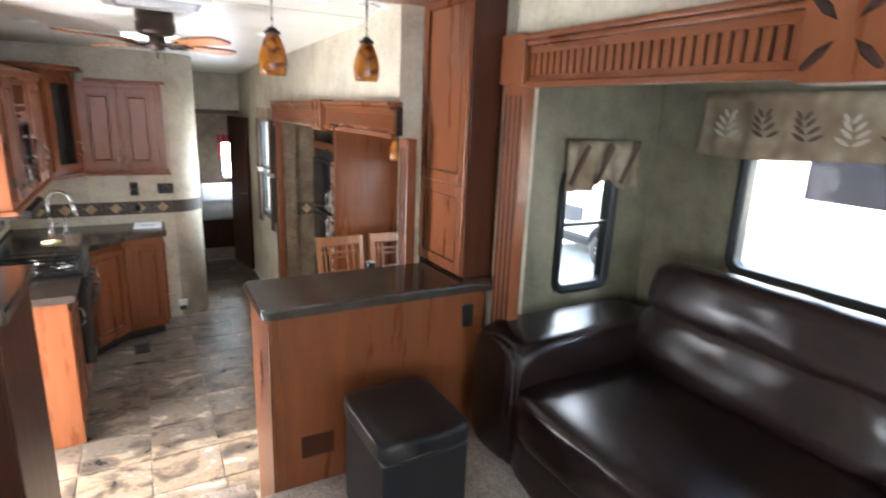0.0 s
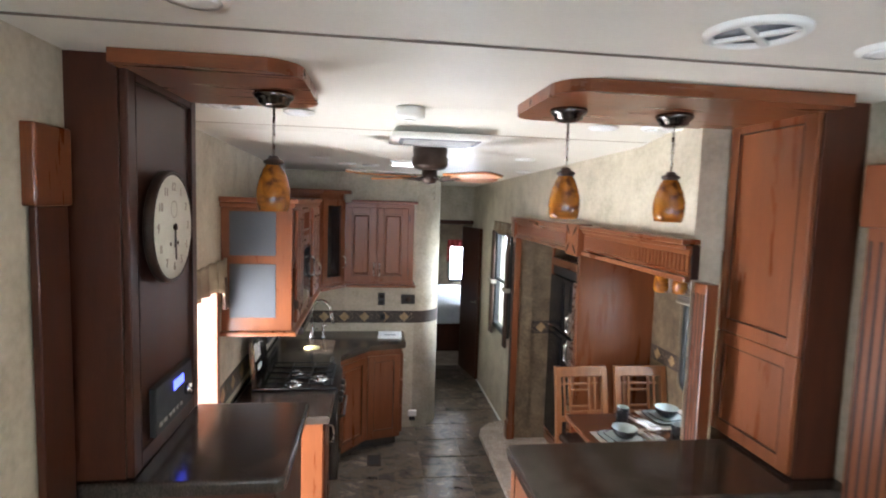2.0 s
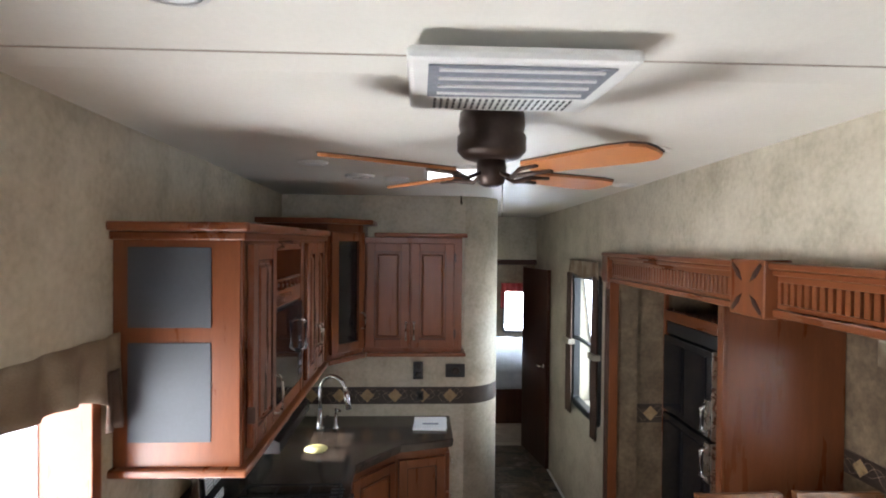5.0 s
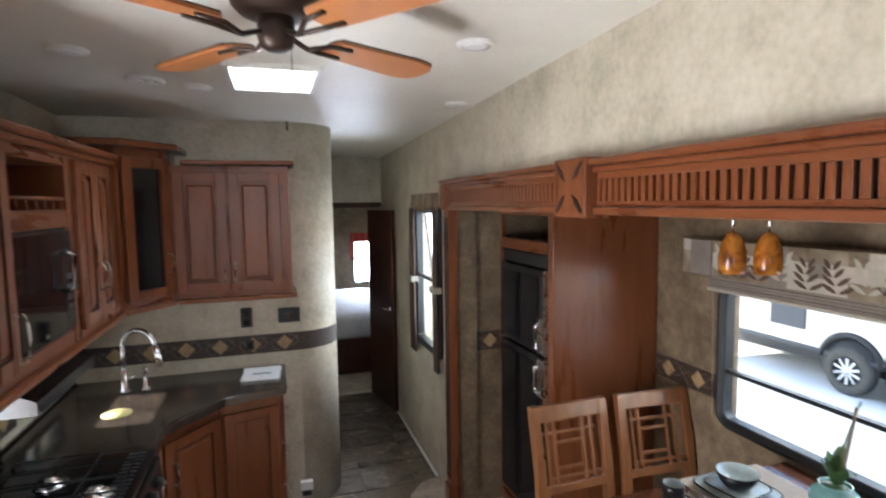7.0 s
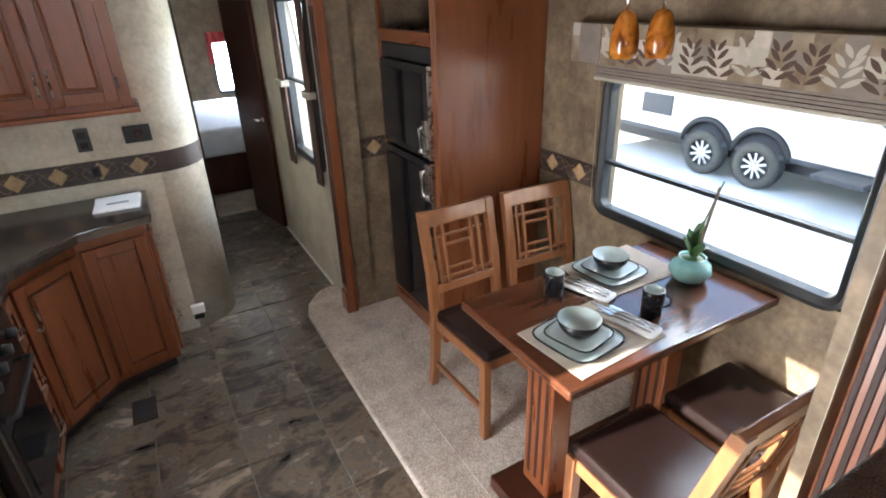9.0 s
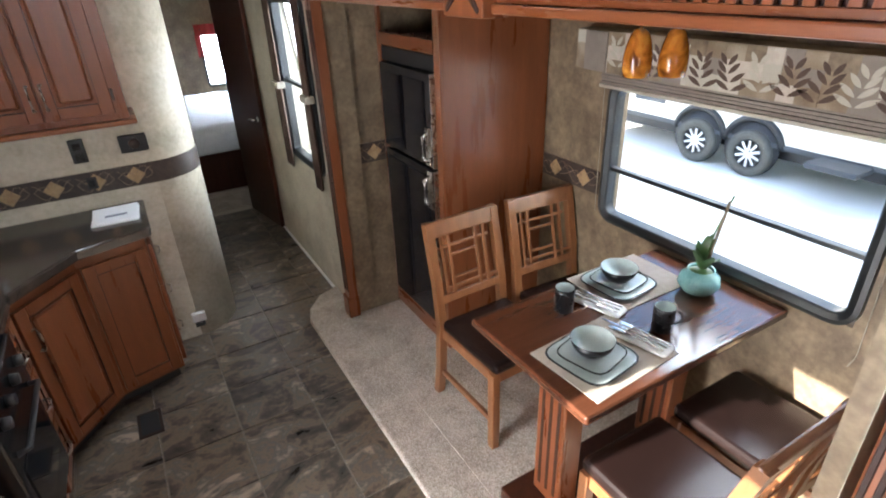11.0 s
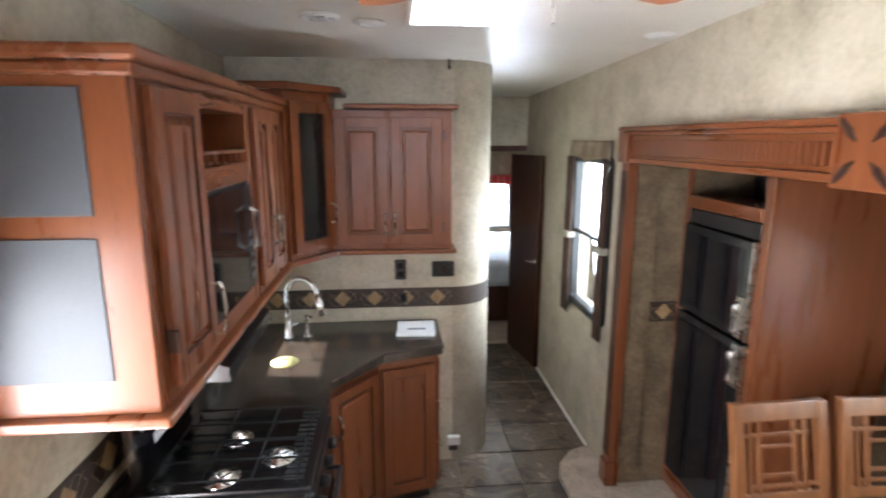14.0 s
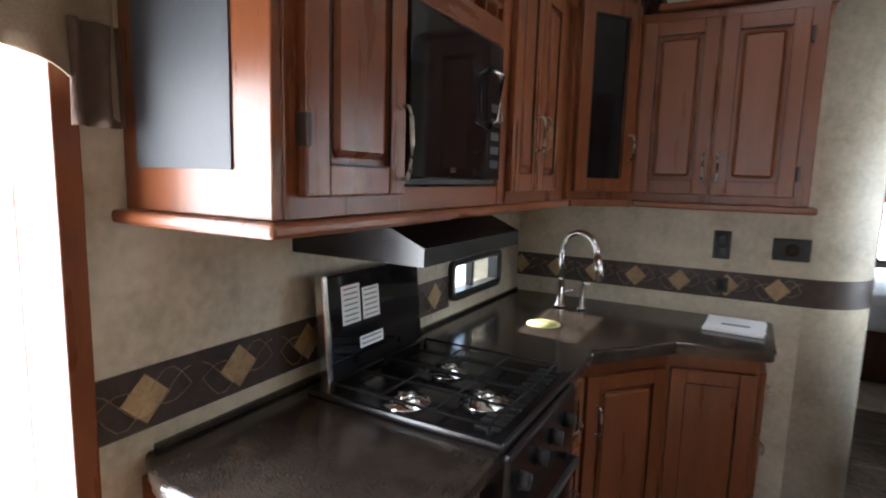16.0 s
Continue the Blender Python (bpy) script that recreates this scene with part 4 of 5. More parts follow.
# ---- dining slide-out ----
fc = thing("refrigerator_cabinet", "cherry refrigerator surround with an open cubby on top", "cabinet")
part("side_panel", solid(3.70, 4.295, 5.585, 5.605, 0.03, 1.828, 0.002), wood, fc)
part("stile", solid(3.685, 3.705, 5.580, 5.632, 0.03, 1.828, 0.003), wood, fc)
part("stile", solid(3.685, 3.705, 6.188, 6.2185, 0.03, 1.828, 0.003), wood, fc)
part("base_rail", solid(3.683, 3.72, 5.6325, 6.1875, 0.03, 0.13, 0.003), wood_y, fc)
part("shelf_rail", solid(3.683, 3.72, 5.6325, 6.1875, 1.575, 1.635, 0.003), wood_y, fc)
part("top_rail", solid(3.683, 3.72, 5.6325, 6.1875, 1.765, 1.828, 0.003), wood_y, fc)
part("cubby_back", solid(4.05, 4.07, 5.606, 6.2185, 1.575, 1.828), black_matte, fc)
part("cubby_floor", solid(3.7205, 4.05, 5.606, 6.2185, 1.59, 1.61), dark_wood, fc)
for k in range(4):
    part("peg", moved(lathe([(0.006, 0), (0.006, 0.014), (0, 0.016)], 10), Matrix.Translation((3.70, 5.70 + k * 0.14, 1.635))), dark_wood, fc)
fr = thing("refrigerator", "black two-door refrigerator with chrome handles", "refrigerator")
part("body", solid(3.725, 4.25, 5.64, 6.18, 0.135, 1.57), black_matte, fr)
part("top_trim", solid(3.69, 3.7245, 5.640, 6.18, 1.50, 1.57, 0.004), black_matte, fr)
for z0, z1 in ((0.15, 1.045), (1.06, 1.495)):
    dr = part("door", solid(3.668, 3.7245, 5.645, 6.175, z0, z1, 0.008), black, fr)
    part("panel", solid(3.664, 3.6675, 5.70, 6.13, z0 + 0.04, z1 - 0.04, 0.001), dark_glass, dr)
    part("edge_trim", solid(3.666, 3.69, 5.634, 5.6445, z0, z1, 0.002), nickel, dr)
for z0, z1 in ((0.86, 1.02), (1.085, 1.235)):
    h = part("handle", tube([(3.668, 5.675, z0), (3.632, 5.675, z0 + 0.02), (3.632, 5.675, z1 - 0.02), (3.668, 5.675, z1)], 0.010, 10), chrome, fr, "chrome door handle")
    part("handle_plate", solid(3.660, 3.6675, 5.65, 5.70, z0 - 0.015, z1 + 0.015, 0.003), nickel, h)

table = thing("dining_table", "polished cherry dining table on a pedestal at the window", "table")
part("tabletop", solid(3.335, 4.285, 4.245, 4.815, 0.775, 0.808, 0.008, 3), table_wood, table, "glossy cherry tabletop")
part("apron", solid(3.40, 4.25, 4.29, 4.77, 0.735, 0.7745, 0.003), wood_x, table)
for x in (3.52, 4.08):
    pd = part("pedestal", solid(x - 0.045, x + 0.045, 4.46, 4.60, 0.09, 0.735, 0.006), wood, table)
    for y in (4.49, 4.53, 4.57):
        part("flute", solid(x - 0.047, x - 0.044, y - 0.007, y + 0.007, 0.14, 0.70, 0.001), glaze, pd)
part("foot", solid(3.36, 4.24, 4.40, 4.66, 0.029, 0.09, 0.006), dark_wood, table, "dark wooden foot board")


def build_chair():
    """A dining chair that faces local -y, its seat centre at the origin's x, y; z = 0 on the floor."""
    c = thing("dining_chair", "oak-stained dining chair with lattice back and dark leather seat", "chair", "chairs round the dining table")
    w, d, sh = 0.192, 0.215, 0.44
    part("seat", solid(-w + 0.008, w - 0.008, -d, d - 0.03, sh - 0.035, sh + 0.022, 0.022, 3), leather, c, "dark brown leather seat pad")
    part("seat_frame", solid(-w + 0.012, w - 0.012, -d + 0.015, d - 0.01, sh - 0.085, sh - 0.036, 0.004), chair_wood, c)
    for s in (-1, 1):
        part("leg", moved(solid(-0.019, 0.019, -0.019, 0.019, 0, sh - 0.03, 0.004), Matrix.Translation((s * (w - 0.02), -d + 0.025, 0))), chair_wood, c)
        # back post: splayed foot, upright, leaning back above the seat
        bm = bmesh.new()
        prof = [(0.0, d + 0.035), (0.15, d + 0.008), (0.42, d - 0.012), (0.62, d + 0.012), (0.90, d + 0.075)]
        rings = []
        for z, y in prof:
            rings.append([bm.verts.new((s * (w - 0.018) + ax * 0.019, y + ay * 0.019, z)) for ax, ay in ((-1, -1), (1, -1), (1, 1), (-1, 1))])
        for a, b in zip(rings, rings[1:]):
            for k in range(4):
                bm.faces.new((a[k], a[(k + 1) % 4], b[(k + 1) % 4], b[k]))
        bm.faces.new(rings[0][::-1])
        bm.faces.new(rings[-1])
        part("back_post", bm, chair_wood, c)
        part("stretcher", solid(s * (w - 0.02) - 0.009, s * (w - 0.02) + 0.009, -d + 0.04, d - 0.005, 0.13, 0.158, 0.003), chair_wood, c)
    lean = math.atan2(0.063, 0.28)
    back = Matrix.Translation((0, d + 0.012, 0.62)) @ Matrix.Rotation(-lean, 4, "X")
    part("top_rail", moved(solid(-w, w, -0.013, 0.013, 0.215, 0.29, 0.006), back), chair_wood, c)
    part("lower_rail", moved(solid(-w + 0.03, w - 0.03, -0.010, 0.010, -0.095, -0.055, 0.004), back), chair_wood, c)
    for x in (-0.125, -0.085, 0.062, 0.105):
        part("slat", moved(solid(x - 0.008, x + 0.008, -0.007, 0.007, -0.06, 0.22, 0.002), back), chair_wood, c)
    for z, x0, x1 in ((0.165, -0.165, 0.13), (0.12, -0.085, 0.062), (0.01, -0.085, 0.062), (-0.03, -0.125, 0.165)):
        part("slat", moved(solid(x0, x1, -0.005, 0.005, z - 0.007, z + 0.007, 0.002), back), chair_wood, c)
    return c


chair = build_chair()
place(chair, pose(3.655, 5.085, 0.028, 0, 0, 2))
copy_thing(chair, pose(4.085, 5.085, 0.028, 0, 0, -2))
copy_thing(chair, pose(3.635, 4.14, 0.028, 0, 0, 180))
copy_thing(chair, pose(4.075, 4.14, 0.028, 0, 0, 180))


def window_unit(name, axis, at, u0, u1, z0, z1, mullions, label, r=0.05, t=0.032, sign=-1):
    """A black framed window with rounded corners on the wall face `at`; mullions: list of ('h', z) or ('v', u)."""
    w = tagged(thing(name, label, "window"), kind="structure")

    def m3(u, d, z):
        return (at + sign * d, u, z) if axis == "x" else (u, at + sign * d, z)

    def ring_points(g):
        out = []
        for cu, cz, a0 in ((u1 - r, z1 - r, 0), (u0 + r, z1 - r, 90), (u0 + r, z0 + r, 180), (u1 - r, z0 + r, 270)):
            for k in range(7):
                a = radians(a0 + 15 * k)
                out.append((cu + (r + g) * math.cos(a), cz + (r + g) * math.sin(a)))
        return out
    bm = bmesh.new()
    loops = [[bm.verts.new(m3(u, d, z)) for u, z in ring_points(g)] for g, d in ((0.012, 0.0), (0.010, 0.018), (-0.006, 0.022), (-t + 0.006, 0.014), (-t, 0.008), (-t, -0.04), (0.012, -0.04))]
    n = len(loops[0])
    for a, b in zip(loops, loops[1:]):
        for k in range(n):
            bm.faces.new((a[k], a[(k + 1) % n], b[(k + 1) % n], b[k]))
    bmesh.ops.recalc_face_normals(bm, faces=bm.faces[:])
    part("window_frame", bm, frame_black, w, "black window frame")
    for kind, v in mullions:
        a, b = ((u0 + 0.02, u1 - 0.02), (v - 0.009, v + 0.009)) if kind == "h" else ((v - 0.009, v + 0.009), (z0 + 0.02, z1 - 0.02))
        p, q = m3(a[0], -0.03, b[0]), m3(a[1], 0.004, b[1])
        part("mullion", solid(min(p[0], q[0]), max(p[0], q[0]), min(p[1], q[1]), max(p[1], q[1]), b[0], b[1], 0.003), frame_black, w)
    p, q = m3(u0 + 0.01, -0.022, 0), m3(u1 - 0.01, -0.018, 0)
    pane = part("pane", solid(min(p[0], q[0]), max(p[0], q[0]), min(p[1], q[1]), max(p[1], q[1]), z0 + 0.01, z1 - 0.01), glass, w, "clear pane")
    pane.visible_shadow = False
    return w


window_unit("window_1", "x", 4.30, 4.06, 5.16, 0.835, 1.46, [("h", 1.075)], "black framed dinette window with rounded corners", 0.07)
window_unit("window_2", "x", 3.40, 6.47, 7.08, 0.84, 1.80, [("h", 1.32)], "black framed hall window", 0.05)
window_unit("window_3", "x", 4.60, 0.7, 2.72, 1.28, 1.84, [("v", 1.7)], "wide black framed window behind the sofa", 0.07)
window_unit("window_4", "y", 3.20, 4.00, 4.34, 1.10, 1.68, [("h", 1.43)], "small black framed window at the sofa's end", 0.06)
window_unit("window_5", "x", 1.36, 5.855, 6.30, 0.975, 1.115, [("v", 6.05)], "small black framed window behind the counter", 0.03, 0.018, 1)
# Rear window is assumed and unseen, added to let the fill in.
window_unit("window_6", "y", -1.25, 1.7, 3.3, 1.2, 2.0, [("v", 2.5)], "assumed black framed rear window, out of view", 0.06, 0.03, 1)
window_unit("window_7", "x", 1.36, 0.0, 1.5, 1.15, 1.9, [("v", 0.75)], "black framed living-room window", 0.06, 0.03, 1)
window_unit("window_8", "y", 11.0, 3.48, 3.83, 0.70, 1.36, [("h", 1.04)], "bedroom window with a red valance", 0.03, 0.02)

# ---- ceiling fixtures ----
ac = thing("air_conditioner", "white ceiling air conditioner with louvred grilles", "air conditioner")
AZ = 2.345
part("housing", solid(2.21, 2.64, 4.02, 4.40, AZ, 2.372, 0.012), white, ac)
part("grille", solid(2.25, 2.60, 4.05, 4.26, AZ - 0.004, AZ - 0.0005, 0.002), grey_print, ac, "grey filter grille")
lv = bmesh.new()
for k in range(4):
    solid(2.27, 2.58, 4.062 + 0.052 * k, 4.07 + 0.052 * k, AZ - 0.008, AZ - 0.004, bm=lv)
part("louvre", lv, white, ac)
vs = bmesh.new()
for r in range(3):
    for k in range(22):
        x = 2.265 + 0.0147 * k
        solid(x, x + 0.006, 4.285 + r * 0.032, 4.308 + r * 0.032, AZ - 0.0015, AZ - 0.0005, bm=vs)
part("vent_slots", vs, black_matte, ac)

fan = thing("ceiling_fan", "dark bronze ceiling fan with orange maple blades", "fan")
FX, FY = 2.425, 4.50
part("motor", lathe([(0.085, 2.363), (0.088, 2.33), (0.084, 2.31), (0.091, 2.30), (0.091, 2.262), (0.075, 2.245), (0.05, 2.238), (0.0, 2.238)], 36, (FX, FY, 0)), bronze, fan)
part("hub", lathe([(0.0, 2.24), (0.038, 2.24), (0.04, 2.20), (0.034, 2.178), (0.02, 2.17), (0.0, 2.168)], 28, (FX, FY, 0)), bronze, fan)
for k in range(4):
    a = radians(-56 + 90 * k)
    fm = Matrix.Translation((FX, FY, 2.206)) @ Matrix.Rotation(a, 4, "Z") @ Matrix.Rotation(radians(-9), 4, "X")
    outline = [(0.15, -0.042), (0.40, -0.056), (0.455, -0.05), (0.478, -0.028), (0.482, 0.0), (0.478, 0.028), (0.455, 0.05), (0.40, 0.056), (0.15, 0.042), (0.135, 0.02), (0.135, -0.02)]
    bl = part("blade", moved(prism(outline, -0.004, 0.003), fm), blade_mat, fan, "orange maple blade with dark edge")
    part("edge_band", moved(prism([(x * 1.006, y * 1.05) for x, y in outline], 0.0032, 0.0062), fm), bronze, bl)
    br = bmesh.new()
    tube([fm @ Vector(p) for p in ((0.03, 0, 0.0), (0.08, 0.0, -0.018), (0.13, 0.022, -0.008), (0.19, 0.026, -0.006))], 0.006, 8, br)
    tube([fm @ Vector(p) for p in ((0.08, 0.0, -0.018), (0.13, -0.022, -0.008), (0.19, -0.026, -0.006))], 0.006, 8, br)
    part("bracket", br, bronze, bl)
part("pull_chain", tube([(FX + 0.03, FY, 2.19), (FX + 0.03, FY, 2.09)], 0.0015, 6), nickel, fan)

smoke = thing("smoke_detector", "round white smoke detector on the ceiling", "detector")
part("case", lathe([(0.055, 2.432), (0.055, 2.398), (0.048, 2.387), (0.0, 2.384)], 32, (2.275, 3.80, 0)), white, smoke)
part("grille", lathe([(0.018, 2.385), (0.016, 2.381), (0, 2.381)], 16, (2.275, 3.80, 0)), white, smoke)


def ceiling_vent(x, y, z, r, label, cross):
    v = thing("ceiling_vent", label, "vent")
    part("ring", lathe([(r, z), (r, z - 0.008), (r - 0.012, z - 0.014), (r - 0.02, z - 0.006), (r - 0.02, z - 0.001)], 36, (x, y, 0), cap=False), white, v)
    part("dish", lathe([(r - 0.02, z - 0.003), (0.0, z - 0.006)], 32, (x, y, 0)), grey_print if cross else white, v)
    for k in range(2 if cross else 3):
        a = radians(40 + (90 if cross else 60) * k)
        part("louvre", moved(solid(-r + 0.02, r - 0.02, -0.008, 0.008, -0.014, -0.006, 0.002), Matrix.Translation((x, y, z)) @ Matrix.Rotation(a, 4, "Z")), white, v)
    return v


ceiling_vent(2.87, 2.72, 2.434, 0.095, "round white ceiling vent with a cross louvre", True)
ceiling_vent(1.585, 3.86, 2.42, 0.08, "round white ceiling vent near the entry wall", True)
ceiling_vent(3.33, 3.88, 2.418, 0.085, "round white ceiling vent near the slide-out", True)
ceiling_vent(1.95, 5.65, 2.333, 0.07, "round white ceiling vent over the kitchen", True)


def puck_light(x, y, z):
    v = thing("ceiling_light", "flat round ceiling light, switched off", "light", "round ceiling lights")
    part("trim_ring", lathe([(0.062, 0), (0.060, -0.008), (0.048, -0.011)], 32, (x, y, z), cap=False), white, v)
    part("lens", lathe([(0.048, -0.010), (0.03, -0.013), (0.0, -0.014)], 32, (x, y, z)), paper_mat, v)
    return v


for x, y in ((3.21, 2.76), (1.82, 2.76), (1.85, 3.92), (3.09, 3.92), (2.12, 5.74), (3.30, 5.85), (3.05, 4.94), (1.80, 5.30)):
    puck_light(x, y, ceiling_z(y) - 0.001)
skylight = tagged(thing("skylight", "milky roof skylight in a white frame", "skylight"), kind="structure")
part("pane", solid(2.272, 2.578, 5.342, 5.738, 2.46, 2.468), sky_pane, skylight, "glowing milky pane")
for x0, x1, y0, y1 in ((2.25, 2.272, 5.32, 5.76), (2.578, 2.60, 5.32, 5.76), (2.272, 2.578, 5.32, 5.342), (2.272, 2.578, 5.738, 5.76)):
    part("frame", solid(x0, x1, y0, y1, 2.325, 2.352, 0.002), white, skylight)
hook = whole("ceiling_hook", tube([(2.50, 6.52, 2.32), (2.50, 6.52, 2.27), (2.50, 6.50, 2.262), (2.50, 6.485, 2.272)], 0.006, 8), bronze, "small dark hook near the ceiling", "hook")

# ---- kitchen fittings ----
faucet = thing("faucet", "brushed pull-down kitchen faucet with a gooseneck", "faucet")
part("base", lathe([(0.026, 0), (0.026, 0.01), (0.017, 0.02), (0.016, 0.12), (0.0, 0.12)], 24, (1.655, 6.30, TOP)), chrome, faucet)
fd = Vector((0.93, -0.37, 0)).normalized()
neck = [Vector((1.655, 6.30, TOP + 0.1)), Vector((1.655, 6.30, TOP + 0.235))] + arc(Vector((1.655, 6.30, TOP + 0.24)) + fd * 0.085, 0.085, 180, 0, 14, fd)
part("neck", tube(neck, 0.0115, 12), chrome, faucet)
tip = neck[-1]
part("spray_head", tube([tip, tip + fd * 0.012 + Vector((0, 0, -0.05)), tip + fd * 0.022 + Vector((0, 0, -0.10))], 0.0165, 14), chrome, faucet)
part("lever", tube([(1.655, 6.30, TOP + 0.06), (1.70, 6.33, TOP + 0.075)], 0.006, 8), chrome, faucet)
disp = thing("soap_dispenser", "small chrome soap dispenser beside the faucet", "dispenser")
part("base", lathe([(0.02, 0), (0.02, 0.008), (0.011, 0.014), (0.011, 0.09), (0.0, 0.092)], 20, (1.745, 6.31, TOP)), chrome, disp)
part("spout", tube([(1.745, 6.31, TOP + 0.09), (1.745, 6.31, TOP + 0.115), (1.775, 6.275, TOP + 0.118)], 0.008, 10), chrome, disp)
whole("sink_cover_disc", lathe([(0.062, TOP + 0.001), (0.062, TOP + 0.004), (0, TOP + 0.004)], 36, (1.69, 5.99, 0)), yellow_mat, "pale yellow round disc lying on the counter", "disc")
booklet = thing("manual", "white printed booklet lying on the counter", "booklet")
bmx = Matrix.Translation((2.31, 6.36, TOP)) @ Matrix.Rotation(radians(-4), 4, "Z")
part("cover", moved(solid(-0.10, 0.10, -0.10, 0.11, 0.001, 0.012, 0.003), bmx), paper_mat, booklet)
part("cover", moved(solid(-0.098, 0.10, -0.095, 0.112, 0.0125, 0.016, 0.001), bmx @ Matrix.Rotation(radians(3), 4, "Z")), paper_mat, booklet)
part("print", moved(solid(-0.045, 0.05, -0.035, -0.008, 0.0165, 0.0172), bmx @ Matrix.Rotation(radians(3), 4, "Z")), grey_print, booklet, "dark printed bar")
out1 = thing("outlet", "black wall outlet above the border", "outlet")
part("plate", solid(2.203, 2.266, 6.540, 6.5495, 1.135, 1.25, 0.004), black_matte, out1)
for z in (1.165, 1.215):
    part("socket", solid(2.218, 2.251, 6.5375, 6.5398, z - 0.016, z + 0.016, 0.001), black, out1)
out2 = thing("outlet", "small black switch set in the border", "switch")
part("plate", solid(2.225, 2.27, 6.540, 6.5455, 1.00, 1.06, 0.003), black_matte, out2)
part("rocker", solid(2.236, 2.259, 6.5375, 6.5398, 1.012, 1.048, 0.001), black, out2)
th = thing("thermostat", "black rectangular thermostat with a round dial", "thermostat")
part("case", solid(2.41, 2.535, 6.528, 6.5495, 1.15, 1.235, 0.005), black_matte, th)
part("dial", moved(lathe([(0.026, 0), (0.024, 0.008), (0, 0.009)], 24), Matrix.Translation((2.475, 6.528, 1.192)) @ Matrix.Rotation(radians(90), 4, "X")), bronze, th)
plug = thing("wall_plug", "white plug-in device low on the wall", "plug")
part("case", solid(2.50, 2.575, 6.515, 6.5495, 0.11, 0.165, 0.006), white, plug)
part("prong_plate", solid(2.51, 2.565, 6.545, 6.552, 0.06, 0.11, 0.003), black_matte, plug)
fv = thing("floor_vent", "brown metal floor register", "vent")
part("frame", moved(solid(-0.055, 0.055, -0.09, 0.09, -0.002, 0.008, 0.003), Matrix.Translation((2.19, 5.91, 0))), bronze, fv)
part("grille", moved(solid(-0.04, 0.04, -0.075, 0.075, 0.0082, 0.0095), Matrix.Translation((2.19, 5.91, 0))), black_matte, fv)

# ---- entry doorway ----
et = tagged(thing("door_1", "cherry trimmed entry doorway standing open to the daylight", "doorway"), kind="structure")
part("jamb", solid(1.23, 1.375, 4.534, 4.575, 0.006, 1.695, 0.003), wood, et)
part("jamb", solid(1.23, 1.375, 3.825, 3.866, 0.006, 1.695, 0.003), wood, et)
part("head", solid(1.23, 1.375, 3.8665, 4.5335, 1.654, 1.695, 0.003), wood_y, et)
part("threshold", solid(1.22, 1.37, 3.86, 4.54, -0.02, 0.004, 0.003), nickel, et)


def pleated(axis, at, u0, u1, top, low, depth, waves, sag=None, sign=-1):
    """A pleated cloth: low(u) gives its lower edge for u in 0..1."""
    bm = bmesh.new()
    n, rows = waves * 8, 6
    g = []
    for i in range(n + 1):
        f = i / n
        u = u0 + f * (u1 - u0)
        z1 = low(f)
        col = []
        for j in range(rows + 1):
            k = j / rows
            d = depth + (0.006 + 0.008 * k) * math.sin(2 * math.pi * waves * f) + 0.004 * math.sin(17 * f + 3 * k)
            col.append(bm.verts.new((at + sign * d, u, top + (z1 - top) * k) if axis == "x" else (u, at + sign * d, top + (z1 - top) * k)))
        g.append(col)
    for a, b in zip(g, g[1:]):
        for j in range(rows):
            bm.faces.new((a[j], b[j], b[j + 1], a[j + 1])).smooth = True
    ext = bmesh.ops.extrude_face_region(bm, geom=bm.faces[:])
    for v in ext["geom"]:
        if isinstance(v, bmesh.types.BMVert):
            if axis == "x":
                v.co.x -= sign * 0.004
            else:
                v.co.y -= sign * 0.004
    bmesh.ops.recalc_face_normals(bm, faces=bm.faces[:])
    return bm


def print_leaves(parent, axis, at, u0, u1, z0, z1, sign, seed, count):
    """Appliqued leaf sprays on a valance."""
    rnd = random.Random(seed)
    for k in range(count):
        cu = u0 + (k + 0.5) * (u1 - u0) / count
        cz = (z0 + z1) / 2 + rnd.uniform(-0.01, 0.01)
        tone = (cloth_brown, cloth_cream, cloth_brown)[k % 3]
        bm = bmesh.new()
        for side in (-1, 1):
            for j in range(4):
                ang = radians(90 - side * (62 - 9 * j))
                base = Vector((cu + side * 0.003 + 0.012 * math.sin(k + j), cz - 0.06 + 0.026 * j))
                ln, wd = 0.064 - 0.006 * j, 0.0085
                pts = []
                for s in range(9):
                    f = s / 8
                    pts.append((f * ln, wd * math.sin(math.pi * f) ** 0.8))
                loop = pts + [(a, -b) for a, b in reversed(pts[1:-1])]
                vs = []
                for a, b in loop:
                    u = base.x + a * math.cos(ang) - b * math.sin(ang)
                    z = base.y + a * math.sin(ang) + b * math.cos(ang)
                    z = min(max(z, z0 + 0.004), z1 - 0.004)
                    vs.append(bm.verts.new((at + sign * 0.0, u, z) if axis == "x" else (u, at, z)))
                bm.faces.new(vs)
        part("leaf_print", bm, tone, parent)


entry_val = thing("valance", "brown and cream patterned valance draped over the entry", "valance")
part("cloth", pleated("x", 1.375, 3.84, 4.62, 1.76, lambda f: 1.62 - 0.11 * abs(2 * f - 1) ** 4, 0.03, 6, sign=1), valance_tan, entry_val)
part("side_drop", pleated("x", 1.375, 4.55, 4.63, 1.66, lambda f: 1.50, 0.028, 2, sign=1), cloth_brown, entry_val)

